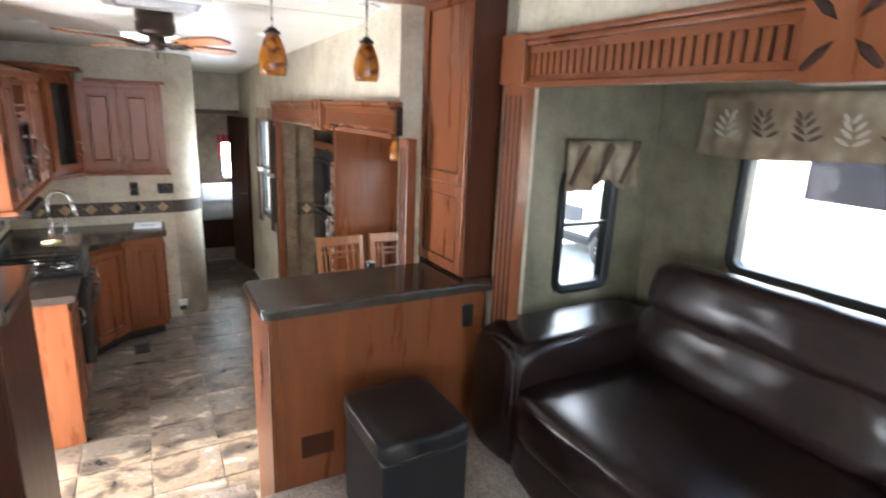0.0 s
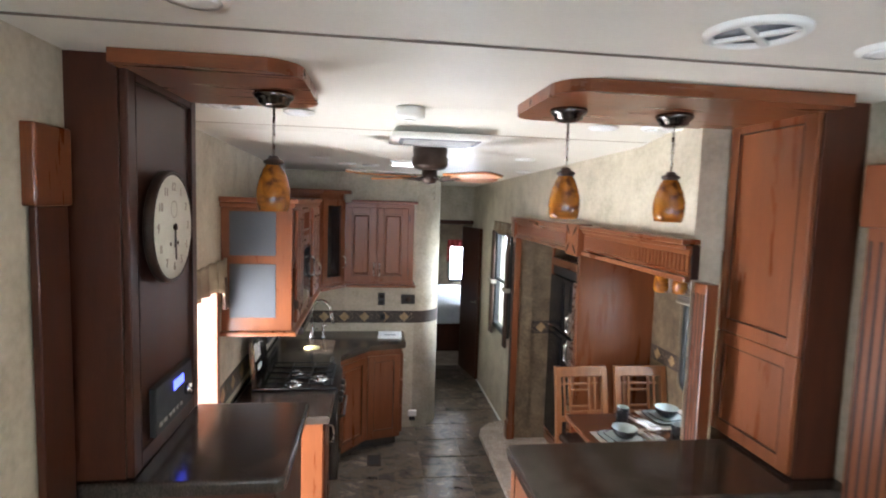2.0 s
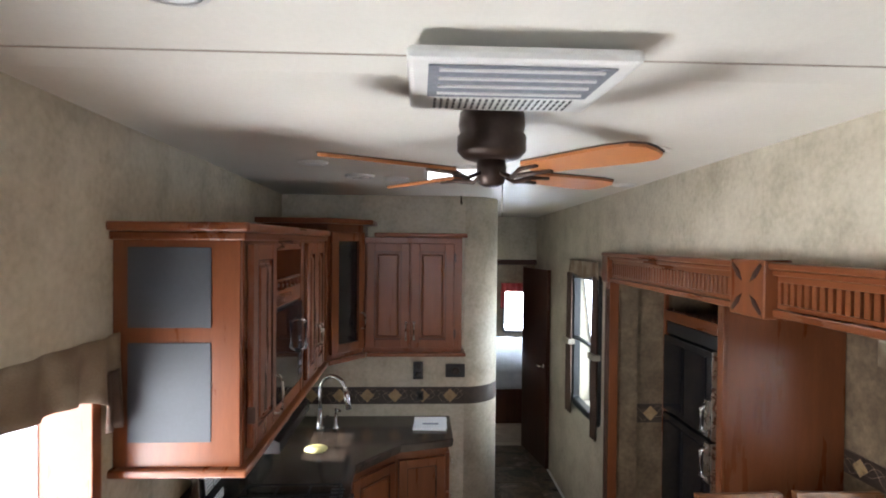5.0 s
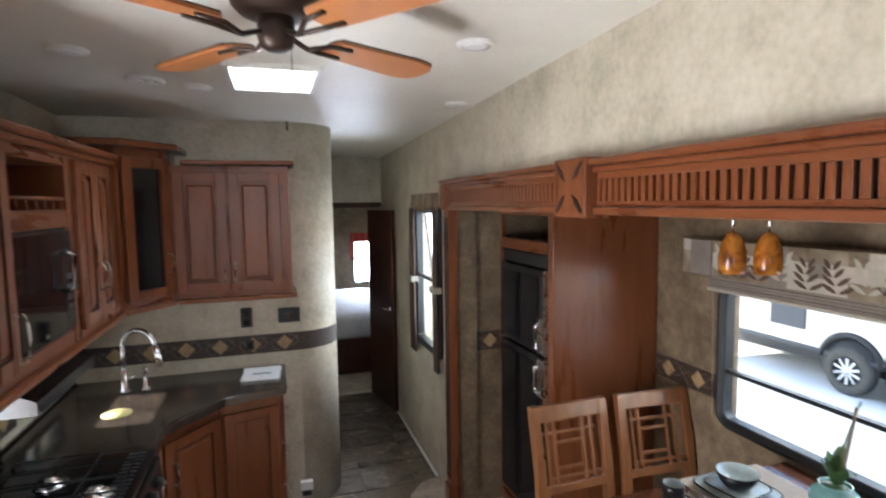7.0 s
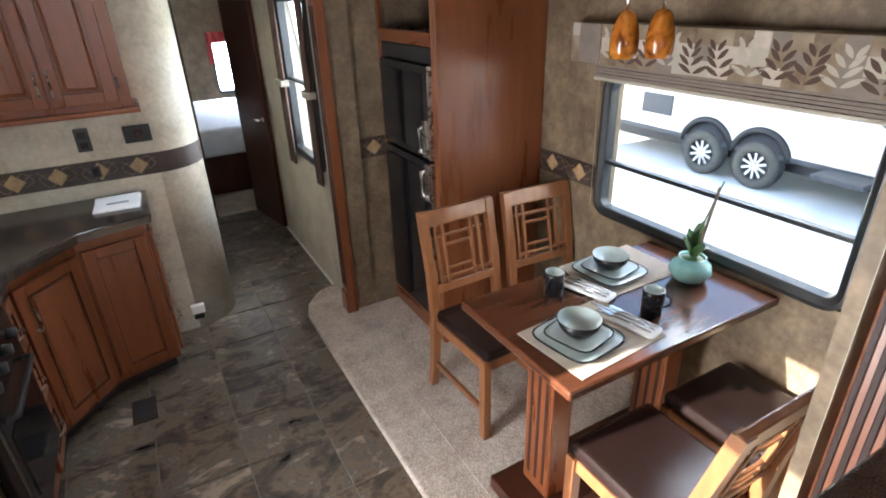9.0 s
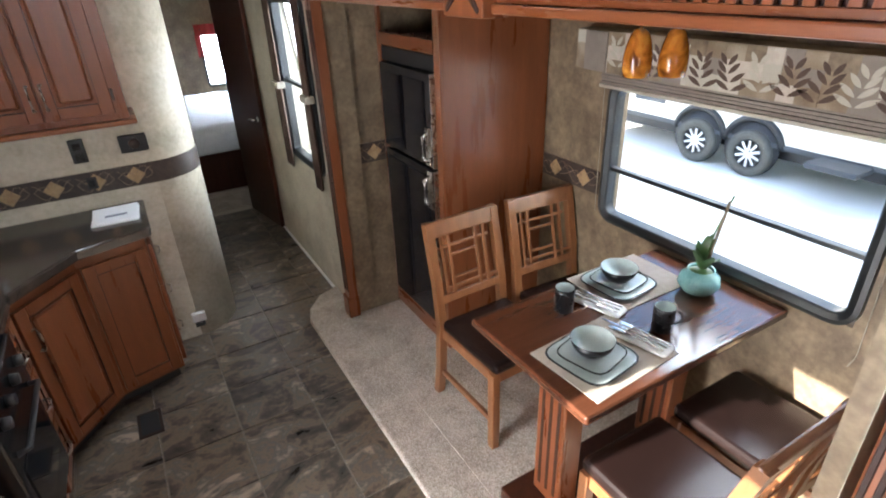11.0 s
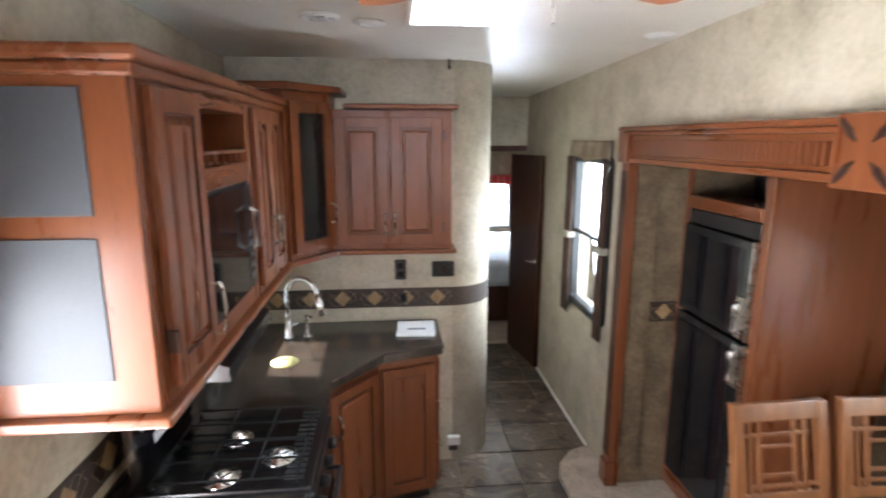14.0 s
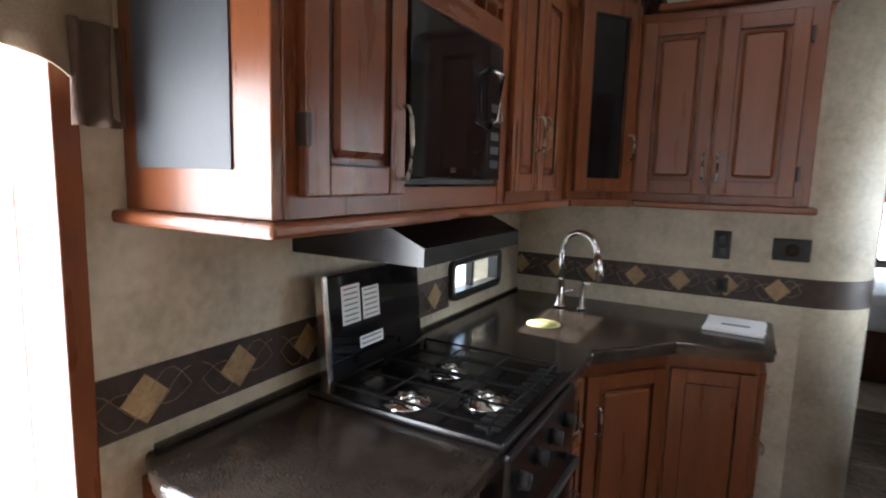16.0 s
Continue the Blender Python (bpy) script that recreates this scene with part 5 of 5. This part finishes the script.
# dinette valance, blind and cords
dv = thing("valance", "leaf-patterned boxed valance above the dinette window", "valance")
part("board", solid(4.20, 4.295, 4.02, 5.30, 1.505, 1.665, 0.006), valance_tan, dv)
rnd = random.Random(5)
u = 4.025
while u < 5.28:
    w = rnd.uniform(0.05, 0.085)
    for z0, z1 in ((1.508, 1.56), (1.56, 1.612), (1.612, 1.662)):
        if rnd.random() < 0.75:
            part("patch", solid(4.1975, 4.1995, u, min(u + w, 5.29), z0, z1), rnd.choice((valance_tan, blind_mat, linen, cloth_cream, slide_paper)), dv)
    u += w
print_leaves(dv, "x", 4.1965, 4.05, 5.12, 1.508, 1.662, -1, 3, 11)
part("side_flap", solid(4.19, 4.1965, 5.12, 5.24, 1.508, 1.662, 0.002), blind_mat, dv)
bl = thing("window_blind", "raised pleated taupe blind over the dinette window", "blind")
for k in range(4):
    part("pleat", solid(4.235 + 0.003 * (k % 2), 4.283, 4.04, 5.18, 1.453 + 0.0125 * k, 1.464 + 0.0125 * k, 0.002), blind_mat, bl)
part("bottom_rail", solid(4.228, 4.285, 4.04, 5.18, 1.438, 1.4525, 0.003), cloth_cream, bl)
part("cord", tube([(4.27, 5.185, 1.45), (4.288, 5.19, 0.85)], 0.0012, 5), cloth_cream, bl)
part("cord", tube([(4.27, 4.03, 1.45), (4.288, 4.02, 0.75), (4.29, 4.035, 0.70)], 0.0012, 5), cloth_cream, bl)

# hall window dressing
hv = thing("curtain", "dark brown tied curtains under a tan valance at the window", "curtain")
part("valance", pleated("x", 3.398, 6.44, 7.12, 1.90, lambda f: 1.79 + 0.01 * math.sin(9 * f), 0.03, 7), valance_tan, hv, "tan valance")
for u0, u1, w in ((6.45, 6.55, 3), (7.02, 7.16, 3)):
    cp = part("panel", pleated("x", 3.398, u0, u1, 1.80, lambda f: 0.76, 0.035, w), cloth_brown, hv)
    part("tie", solid(3.335, 3.39, u0 - 0.005, u1 + 0.005, 1.27, 1.31, 0.006), cloth_cream, cp, "white tie")
whole("baseboard", solid(3.384, 3.3995, 6.27, 8.39, -0.004, 0.012, 0.003), white, "thin white strip at the foot of the hall wall", "baseboard", "structure")

# bedroom door and bedroom
bd = tagged(thing("door_2", "dark wooden bedroom door standing open against the wall", "door"), kind="structure")
DM = Matrix.Translation((3.30, 8.375, 0)) @ Matrix.Rotation(radians(-80), 4, "Z")
part("leaf", moved(solid(0.0, 0.60, -0.045, -0.012, 0.02, 1.78, 0.004), DM), dark_wood, bd)
part("handle", tube([DM @ Vector(p) for p in ((0.54, -0.045, 0.92), (0.54, -0.085, 0.92), (0.46, -0.088, 0.92))], 0.009, 10), chrome, bd, "chrome lever")
part("rose", moved(lathe([(0.022, 0), (0.02, 0.008), (0, 0.009)], 20), DM @ Matrix.Translation((0.54, -0.045, 0.92)) @ Matrix.Rotation(radians(90), 4, "X")), chrome, bd)
for x0, x1, z0, z1 in ((2.87, 2.92, 0.0, 1.85), (2.92, 3.397, 1.80, 1.85)):
    part("casing", solid(x0, x1, 8.385, 8.3995, z0, z1, 0.003), dark_wood, bd)
bed = thing("bed", "made bed with a pale blue quilt on a dark base", "bed")
part("base", solid(2.5, 4.0, 8.98, 10.9, 0.02, 0.40, 0.01), dark_wood, bed)


def cushion(x0, x1, y0, y1, z0, z1, power=5.0, wrinkle=0.006, cuts=7, seed=0):
    """A soft stuffed block."""
    bm = bmesh.new()
    bmesh.ops.create_cube(bm, size=2)
    bmesh.ops.subdivide_edges(bm, edges=bm.edges[:], cuts=cuts, use_grid_fill=True)
    for v in bm.verts:
        p = v.co
        s = max(abs(p.x), abs(p.y), abs(p.z)) / (abs(p.x) ** power + abs(p.y) ** power + abs(p.z) ** power) ** (1 / power)
        q = p * s
        w = Vector((x0 + (q.x + 1) * (x1 - x0) / 2, y0 + (q.y + 1) * (y1 - y0) / 2, z0 + (q.z + 1) * (z1 - z0) / 2))
        n = noise.noise(w * 7.0 + Vector((seed, 0, 0))) + 0.6 * noise.noise(w * 17.0 + Vector((0, seed, 0)))
        v.co = w + q.normalized() * wrinkle * n
    for f in bm.faces:
        f.smooth = True
    return bm


part("quilt", cushion(2.48, 4.03, 8.95, 10.92, 0.38, 0.66, 9, 0.02, 12), quilt, bed, "pale blue quilt")
bv = thing("valance", "red valance and side drapes at the bedroom window", "valance")
part("cloth", pleated("y", 10.998, 3.44, 3.87, 1.42, lambda f: 1.29, 0.03, 5), red_cloth, bv)
part("side_drop", pleated("y", 10.998, 3.43, 3.50, 1.30, lambda f: 1.05, 0.03, 2), red_cloth, bv)
wardrobe = thing("wardrobe", "dark wooden wardrobe in the bedroom", "wardrobe")
part("body", solid(1.37, 1.85, 8.5, 10.9, 0.0, 2.2, 0.006), dark_wood, wardrobe)
part("door", solid(1.8505, 1.87, 8.6, 9.7, 0.1, 2.1, 0.004), dark_wood, wardrobe)

# ---- sofa and ottoman in the living slide-out ----
sofa = thing("sofa", "dark brown leather sofa with padded backs in the slide-out", "sofa")
F = FLOOR_LIVING
part("base", solid(3.60, 4.50, 0.55, 3.14, F + 0.02, F + 0.28, 0.02), leather, sofa)
part("front_panel", cushion(3.50, 3.66, 0.72, 2.84, F + 0.03, F + 0.30, 6, 0.004, 8, 3), leather, sofa)
arm = part("arm", cushion(3.52, 4.45, 2.80, 3.155, F + 0.02, 1.06, 8, 0.003, 14, 1), leather, sofa, "rounded leather armrest")
part("arm_face", cushion(3.505, 3.60, 2.83, 3.13, F + 0.06, 1.03, 5, 0.003, 6, 9), leather, arm)
part("arm", cushion(3.52, 4.45, 0.42, 0.74, F + 0.02, 1.06, 8, 0.003, 14, 2), leather, sofa)
for k, (y0, y1) in enumerate(((1.78, 2.83), (0.74, 1.77))):
    part("seat_cushion", cushion(3.47, 4.22, y0, y1, F + 0.23, F + 0.46, 7, 0.005, 14, 5 + k), leather, sofa)
    part("back_cushion", moved(cushion(-0.14, 0.14, y0, y1, 0.0, 0.29, 5, 0.009, 14, 8 + k), Matrix.Translation((4.22, 0, F + 0.42)) @ Matrix.Rotation(radians(14), 4, "Y")), leather, sofa)
    part("back_cushion", moved(cushion(-0.15, 0.15, y0, y1, 0.0, 0.26, 4.5, 0.009, 14, 12 + k), Matrix.Translation((4.28, 0, F + 0.64)) @ Matrix.Rotation(radians(14), 4, "Y")), leather, sofa)
ottoman = thing("ottoman", "black leather storage cube with a padded lid", "ottoman")
OM = Matrix.Translation((3.06, 2.855, F))
part("body", moved(solid(-0.16, 0.16, -0.185, 0.185, 0.0, 0.37, 0.008), OM), black_leather, ottoman)
part("lid", moved(cushion(-0.175, 0.175, -0.20, 0.20, 0.372, 0.45, 9, 0.002, 8), OM), black_leather, ottoman, "padded black lid")

sv1 = thing("valance", "tan and brown patterned valance over the small window", "valance")
part("board", pleated("y", 3.198, 3.98, 4.44, 1.83, lambda f: 1.60 + 0.05 * math.exp(-((f - 0.55) / 0.12) ** 2), 0.045, 4), valance_tan, sv1)
for f0 in (0.12, 0.45, 0.8):
    part("stripe", moved(solid(-0.012, 0.012, -0.003, 0.003, -0.10, 0.10), Matrix.Translation((3.98 + 0.46 * f0, 3.198 - 0.068, 1.72)) @ Matrix.Rotation(radians(28), 4, "Y")), cloth_brown, sv1)
sv2 = thing("valance", "tan and brown patterned valance over the sofa window", "valance")
part("board", pleated("x", 4.598, 0.6, 2.92, 2.06, lambda f: 1.80 + 0.015 * math.sin(12 * f), 0.06, 16), valance_tan, sv2)
print_leaves(sv2, "x", 4.515, 0.65, 2.85, 1.82, 2.05, -1, 9, 14)

# ---- table settings ----
TT = 0.808


def square_dish(name, x, y, z, r, turn, mats, label, group, height=0.018):
    d = thing(name, label, "dish", group)
    m = Matrix.Translation((x, y, z)) @ Matrix.Rotation(radians(turn), 4, "Z")
    part("plate_body", moved(lathe([(r * 0.55, 0.001), (r * 0.7, 0.003), (r * 0.97, height - 0.003), (r * 0.96, height - 0.001), (r * 0.7, 0.008), (0, 0.006)], 40, squash=5), m), mats[0], d)
    part("rim", moved(lathe([(r * 0.955, height - 0.0008), (r * 0.965, height + 0.0006), (r, height), (r, height - 0.004), (r * 0.96, height - 0.004)], 40, squash=5, cap=False), m), mats[1], d, "dark glazed rim")
    return d


for px, py, tn in ((3.52, 4.42, 8), (3.92, 4.69, 4)):
    mt = thing("placemat", "tan woven placemat on the dining table", "placemat", "placemats")
    part("cloth", moved(solid(-0.18, 0.19, -0.14, 0.14, 0.0005, 0.004, 0.0015), Matrix.Translation((px + 0.05, py, TT)) @ Matrix.Rotation(radians(tn - 4), 4, "Z")), linen, mt)
    square_dish("plate", px, py, TT + 0.0045, 0.115, tn, (ceramic, dark_ceramic), "pale square dinner plate with a dark rim", "plates")
    square_dish("plate", px + 0.005, py + 0.004, TT + 0.0125, 0.088, tn + 6, (ceramic, dark_ceramic), "pale square salad plate with a dark rim", "plates")
    bo = thing("bowl", "pale lined bowl with a dark outside", "bowl", "bowls")
    bz = TT + 0.0195
    part("outside", lathe([(0.03, 0), (0.045, 0.008), (0.062, 0.03), (0.070, 0.055), (0.068, 0.055), (0.060, 0.031)], 40, (px + 0.01, py + 0.01, bz), cap=False), dark_ceramic, bo)
    part("lining", lathe([(0.0, 0.010), (0.035, 0.013), (0.055, 0.03), (0.0665, 0.0535), (0.068, 0.0555), (0.0605, 0.0315), (0.04, 0.010)], 40, (px + 0.01, py + 0.01, bz), cap=False), ceramic, bo, "pale glazed lining")
for mx, my, a in ((3.64, 4.68, 200), (3.83, 4.41, -40)):
    mug = thing("mug", "black stoneware mug with a pale lining", "mug", "mugs")
    part("body", lathe([(0.032, 0.001), (0.034, 0.004), (0.036, 0.08), (0.035, 0.092), (0.033, 0.092), (0.0315, 0.08)], 32, (mx, my, TT), cap=False), dark_ceramic, mug)
    part("lining", lathe([(0.0, 0.008), (0.030, 0.010), (0.0325, 0.0918), (0.0312, 0.0915), (0.0295, 0.012)], 32, (mx, my, TT), cap=False), ceramic, mug, "pale lining")
    d = Vector((math.cos(radians(a)), math.sin(radians(a)), 0))
    part("handle", tube(arc(Vector((mx, my, TT + 0.05)) + d * 0.034, 0.024, -90, 90, 10, d), 0.0045, 8), dark_ceramic, mug)
for nx, ny, a in ((3.72, 4.40, 12), (3.755, 4.63, 15)):
    nm_ = Matrix.Translation((nx, ny, TT + 0.0045)) @ Matrix.Rotation(radians(a), 4, "Z")
    nap = thing("napkin", "folded white napkin beside the plate", "napkin", "napkins")
    part("cloth", moved(cushion(-0.038, 0.038, -0.10, 0.10, 0, 0.012, 9, 0.002, 6), nm_), paper_mat, nap)
    for k, kind in enumerate(("fork", "knife", "spoon")):
        cut = thing(kind, "stainless " + kind + " lying on the napkin", kind, "cutlery")
        x = -0.02 + 0.02 * k
        part("stem", moved(tube([(x, -0.085, 0.016), (x, 0.0, 0.018), (x, 0.05, 0.016)], 0.0032, 8), nm_), chrome, cut)
        head = {"fork": (0.010, 0.03), "knife": (0.006, 0.05), "spoon": (0.014, 0.022)}[kind]
        part("head", moved(cushion(x - head[0], x + head[0], 0.045, 0.05 + 2 * head[1], 0.0135, 0.018, 3, 0.0, 4), nm_), chrome, cut)

pot = thing("flower_pot", "round teal glazed pot with a leafy orchid", "plant pot")
part("pot", lathe([(0.035, 0.001), (0.06, 0.012), (0.075, 0.04), (0.066, 0.07), (0.046, 0.085), (0.048, 0.095), (0.044, 0.095), (0.042, 0.084), (0.055, 0.06), (0.0, 0.055)], 40, (4.13, 4.50, TT)), teal, pot, "crackled teal pot")
plant = part("foliage_base", cushion(4.09, 4.17, 4.46, 4.54, TT + 0.06, TT + 0.10, 2.5, 0.012, 5), leaf_mat, pot, "mossy planting")
rnd = random.Random(11)
for k in range(7):
    a, ln, up = rnd.uniform(0, 6.28), rnd.uniform(0.08, 0.15), rnd.uniform(1.0, 1.4)
    bm = bmesh.new()
    prev = None
    for i in range(8):
        f = i / 7
        c = Vector((4.13, 4.50, TT + 0.085)) + Vector((math.cos(a) * math.cos(up), math.sin(a) * math.cos(up), math.sin(up))) * ln * f + Vector((math.cos(a), math.sin(a), -0.8)) * 0.018 * f * f
        wd = 0.021 * math.sin(math.pi * min(f * 0.93 + 0.07, 1)) + 0.001
        sd = Vector((-math.sin(a), math.cos(a), 0)) * wd
        cur = [bm.verts.new(c - sd + Vector((0, 0, 0.005))), bm.verts.new(c), bm.verts.new(c + sd + Vector((0, 0, 0.005)))]
        if prev:
            for j in range(2):
                bm.faces.new((prev[j], cur[j], cur[j + 1], prev[j + 1])).smooth = True
        prev = cur
    part("leaf", bm, leaf_mat, pot)
part("stake", tube([(4.14, 4.495, TT + 0.08), (4.165, 4.47, TT + 0.36)], 0.0055, 8), slide_paper, pot, "brown stake")
part("stem", tube([(4.13, 4.50, TT + 0.08), (4.15, 4.49, TT + 0.24), (4.175, 4.465, TT + 0.38)], 0.003, 6), leaf_mat, pot)

# ---- outside ----
whole("ground", solid(-400, 400, -400, 400, -1.0, -0.9), gravel, "pale gravel lot around the trailer", "ground", "structure")
whole("entry_step", solid(0.55, 1.10, 3.9, 4.5, -0.30, -0.26, 0.01), nickel, "metal entry step below the doorway", "step", "structure")
for y in (3.95, 4.45):
    whole("step_bracket", solid(0.60, 1.10, y - 0.015, y + 0.015, -0.9, -0.301, 0.003), black_matte, "black bracket under the entry step", "step", "structure")


def wheel(parent, x, y, z, r):
    rot = Matrix.Translation((x, y, z)) @ Matrix.Rotation(radians(-90), 4, "Y")
    w = part("wheel", moved(lathe([(r * 0.62, -0.10), (r * 0.92, -0.10), (r, -0.07), (r, 0.07), (r * 0.92, 0.10), (r * 0.64, 0.10), (r * 0.6, 0.07)], 40, cap=False), rot), tyre_mat, parent, "black trailer tyre")
    part("rim", moved(lathe([(r * 0.64, 0.075), (r * 0.58, 0.10), (r * 0.54, 0.06), (r * 0.52, 0.03), (0.0, 0.03)], 40), rot), black_matte, w)
    for k in range(10):
        a = 2 * math.pi * k / 10
        part("spoke", moved(solid(r * 0.10, r * 0.57, -0.018, 0.018, 0.045, 0.085, 0.006), rot @ Matrix.Rotation(a, 4, "Z")), rim_mat, w, "polished alloy spoke")
    part("hub_cap", moved(lathe([(r * 0.16, 0.04), (r * 0.14, 0.10), (0, 0.11)], 20), rot), rim_mat, w)


tr = thing("travel_trailer", "cream travel trailer parked on the lot", "trailer")
part("body", solid(9.95, 12.3, 3.0, 16.0, -0.42, 2.6, 0.05), siding, tr)
part("roof", solid(9.9, 12.35, 2.95, 16.05, 2.6, 2.68, 0.02), white, tr)
# Black slab doubles as the chassis and the shadow beneath the trailer.
part("chassis_shade", solid(10.1, 12.2, 3.2, 15.8, -0.60, -0.42), black_matte, tr)
part("skirt_trim", solid(9.93, 9.9495, 3.0, 16.0, -0.42, -0.36), grey_panel, tr)
for y in (7.72, 8.58):
    wheel(tr, 9.97, y, -0.57, 0.33)
    part("wheel_well", moved(lathe([(0.40, -0.004), (0.40, 0.004), (0, 0.004)], 32), Matrix.Translation((9.943, y, -0.5)) @ Matrix.Rotation(radians(-90), 4, "Y")), black_matte, tr)
    well = bmesh.new()
    tube(arc((9.955, y, -0.5), 0.42, 8, 172, 16, (0, 1, 0)), 0.05, 8, well)
    part("wheel_arch", well, black_matte, tr)
part("hatch", solid(9.93, 9.9495, 9.25, 9.85, -0.14, 0.18, 0.01), grey_panel, tr, "dark storage hatch")
part("steps", solid(9.55, 9.95, 6.2, 6.8, -0.45, -0.38, 0.01), grey_panel, tr)
for y0, y1 in ((4.0, 5.2), (10.5, 11.6)):
    wd = part("window", solid(9.93, 9.9495, y0, y1, 1.0, 1.7, 0.02), dark_glass, tr, "dark trailer window")
for y in (3.6, 14.5):
    part("jack_leg", solid(10.1, 10.16, y - 0.04, y + 0.04, -0.9, -0.6), nickel, tr)
tr2 = thing("travel_trailer", "white travel trailer parked beyond the sofa window", "trailer")
part("body", solid(9.5, 11.9, -9.0, 1.8, -0.2, 2.6, 0.05), siding, tr2)
# Black block down to the ground stands in for chassis and shade.
part("chassis_shade", solid(9.6, 11.8, -8.8, 1.6, -0.9, -0.2), black_matte, tr2)
for y0, y1 in ((0.2, 0.9), (-2.0, -0.8)):
    part("window", solid(9.48, 9.4995, y0, y1, 1.1, 1.9, 0.02), dark_glass, tr2, "dark trailer window")
# Added glowing slabs stand in for the bright distance.
whole("backdrop", solid(-60.2, -60, -80, 80, -1, 9), backdrop_glow, "glowing white backdrop slab beyond the lot", "distance", "structure")
whole("backdrop", solid(-80, 80, 60, 60.2, -1, 9), backdrop_glow, "glowing white backdrop slab beyond the lot", "distance", "structure")

# ---- floor tiles ----
TX, TY, GAP = 0.343, 0.325, 0.0035
tile_mesh = mesh_of(solid(-TX / 2 + GAP, TX / 2 - GAP, -TY / 2 + GAP, TY / 2 - GAP, -0.006, 0.0, 0.0015, 1), "tile", tile_mat)
edge_mesh = mesh_of(solid(-0.085 + GAP - 0.0865, 0.0, -TY / 2 + GAP, TY / 2 - GAP, -0.006, 0.0, 0.0015, 1), "tile", tile_mat)
rnd = random.Random(4)
for i in range(6):
    for j in range(15):
        x, y = 1.533 + TX * (i + 0.5), 3.70 - 0.03 + TY * (j + 0.5)
        if y > 8.42 or (x < 1.7 and y > 4.75):
            continue
        ob = new("tile", edge_mesh if i == 5 else tile_mesh)
        ob.parent = floor
        ob.location = (x, y, rnd.uniform(-0.0006, 0.0003))
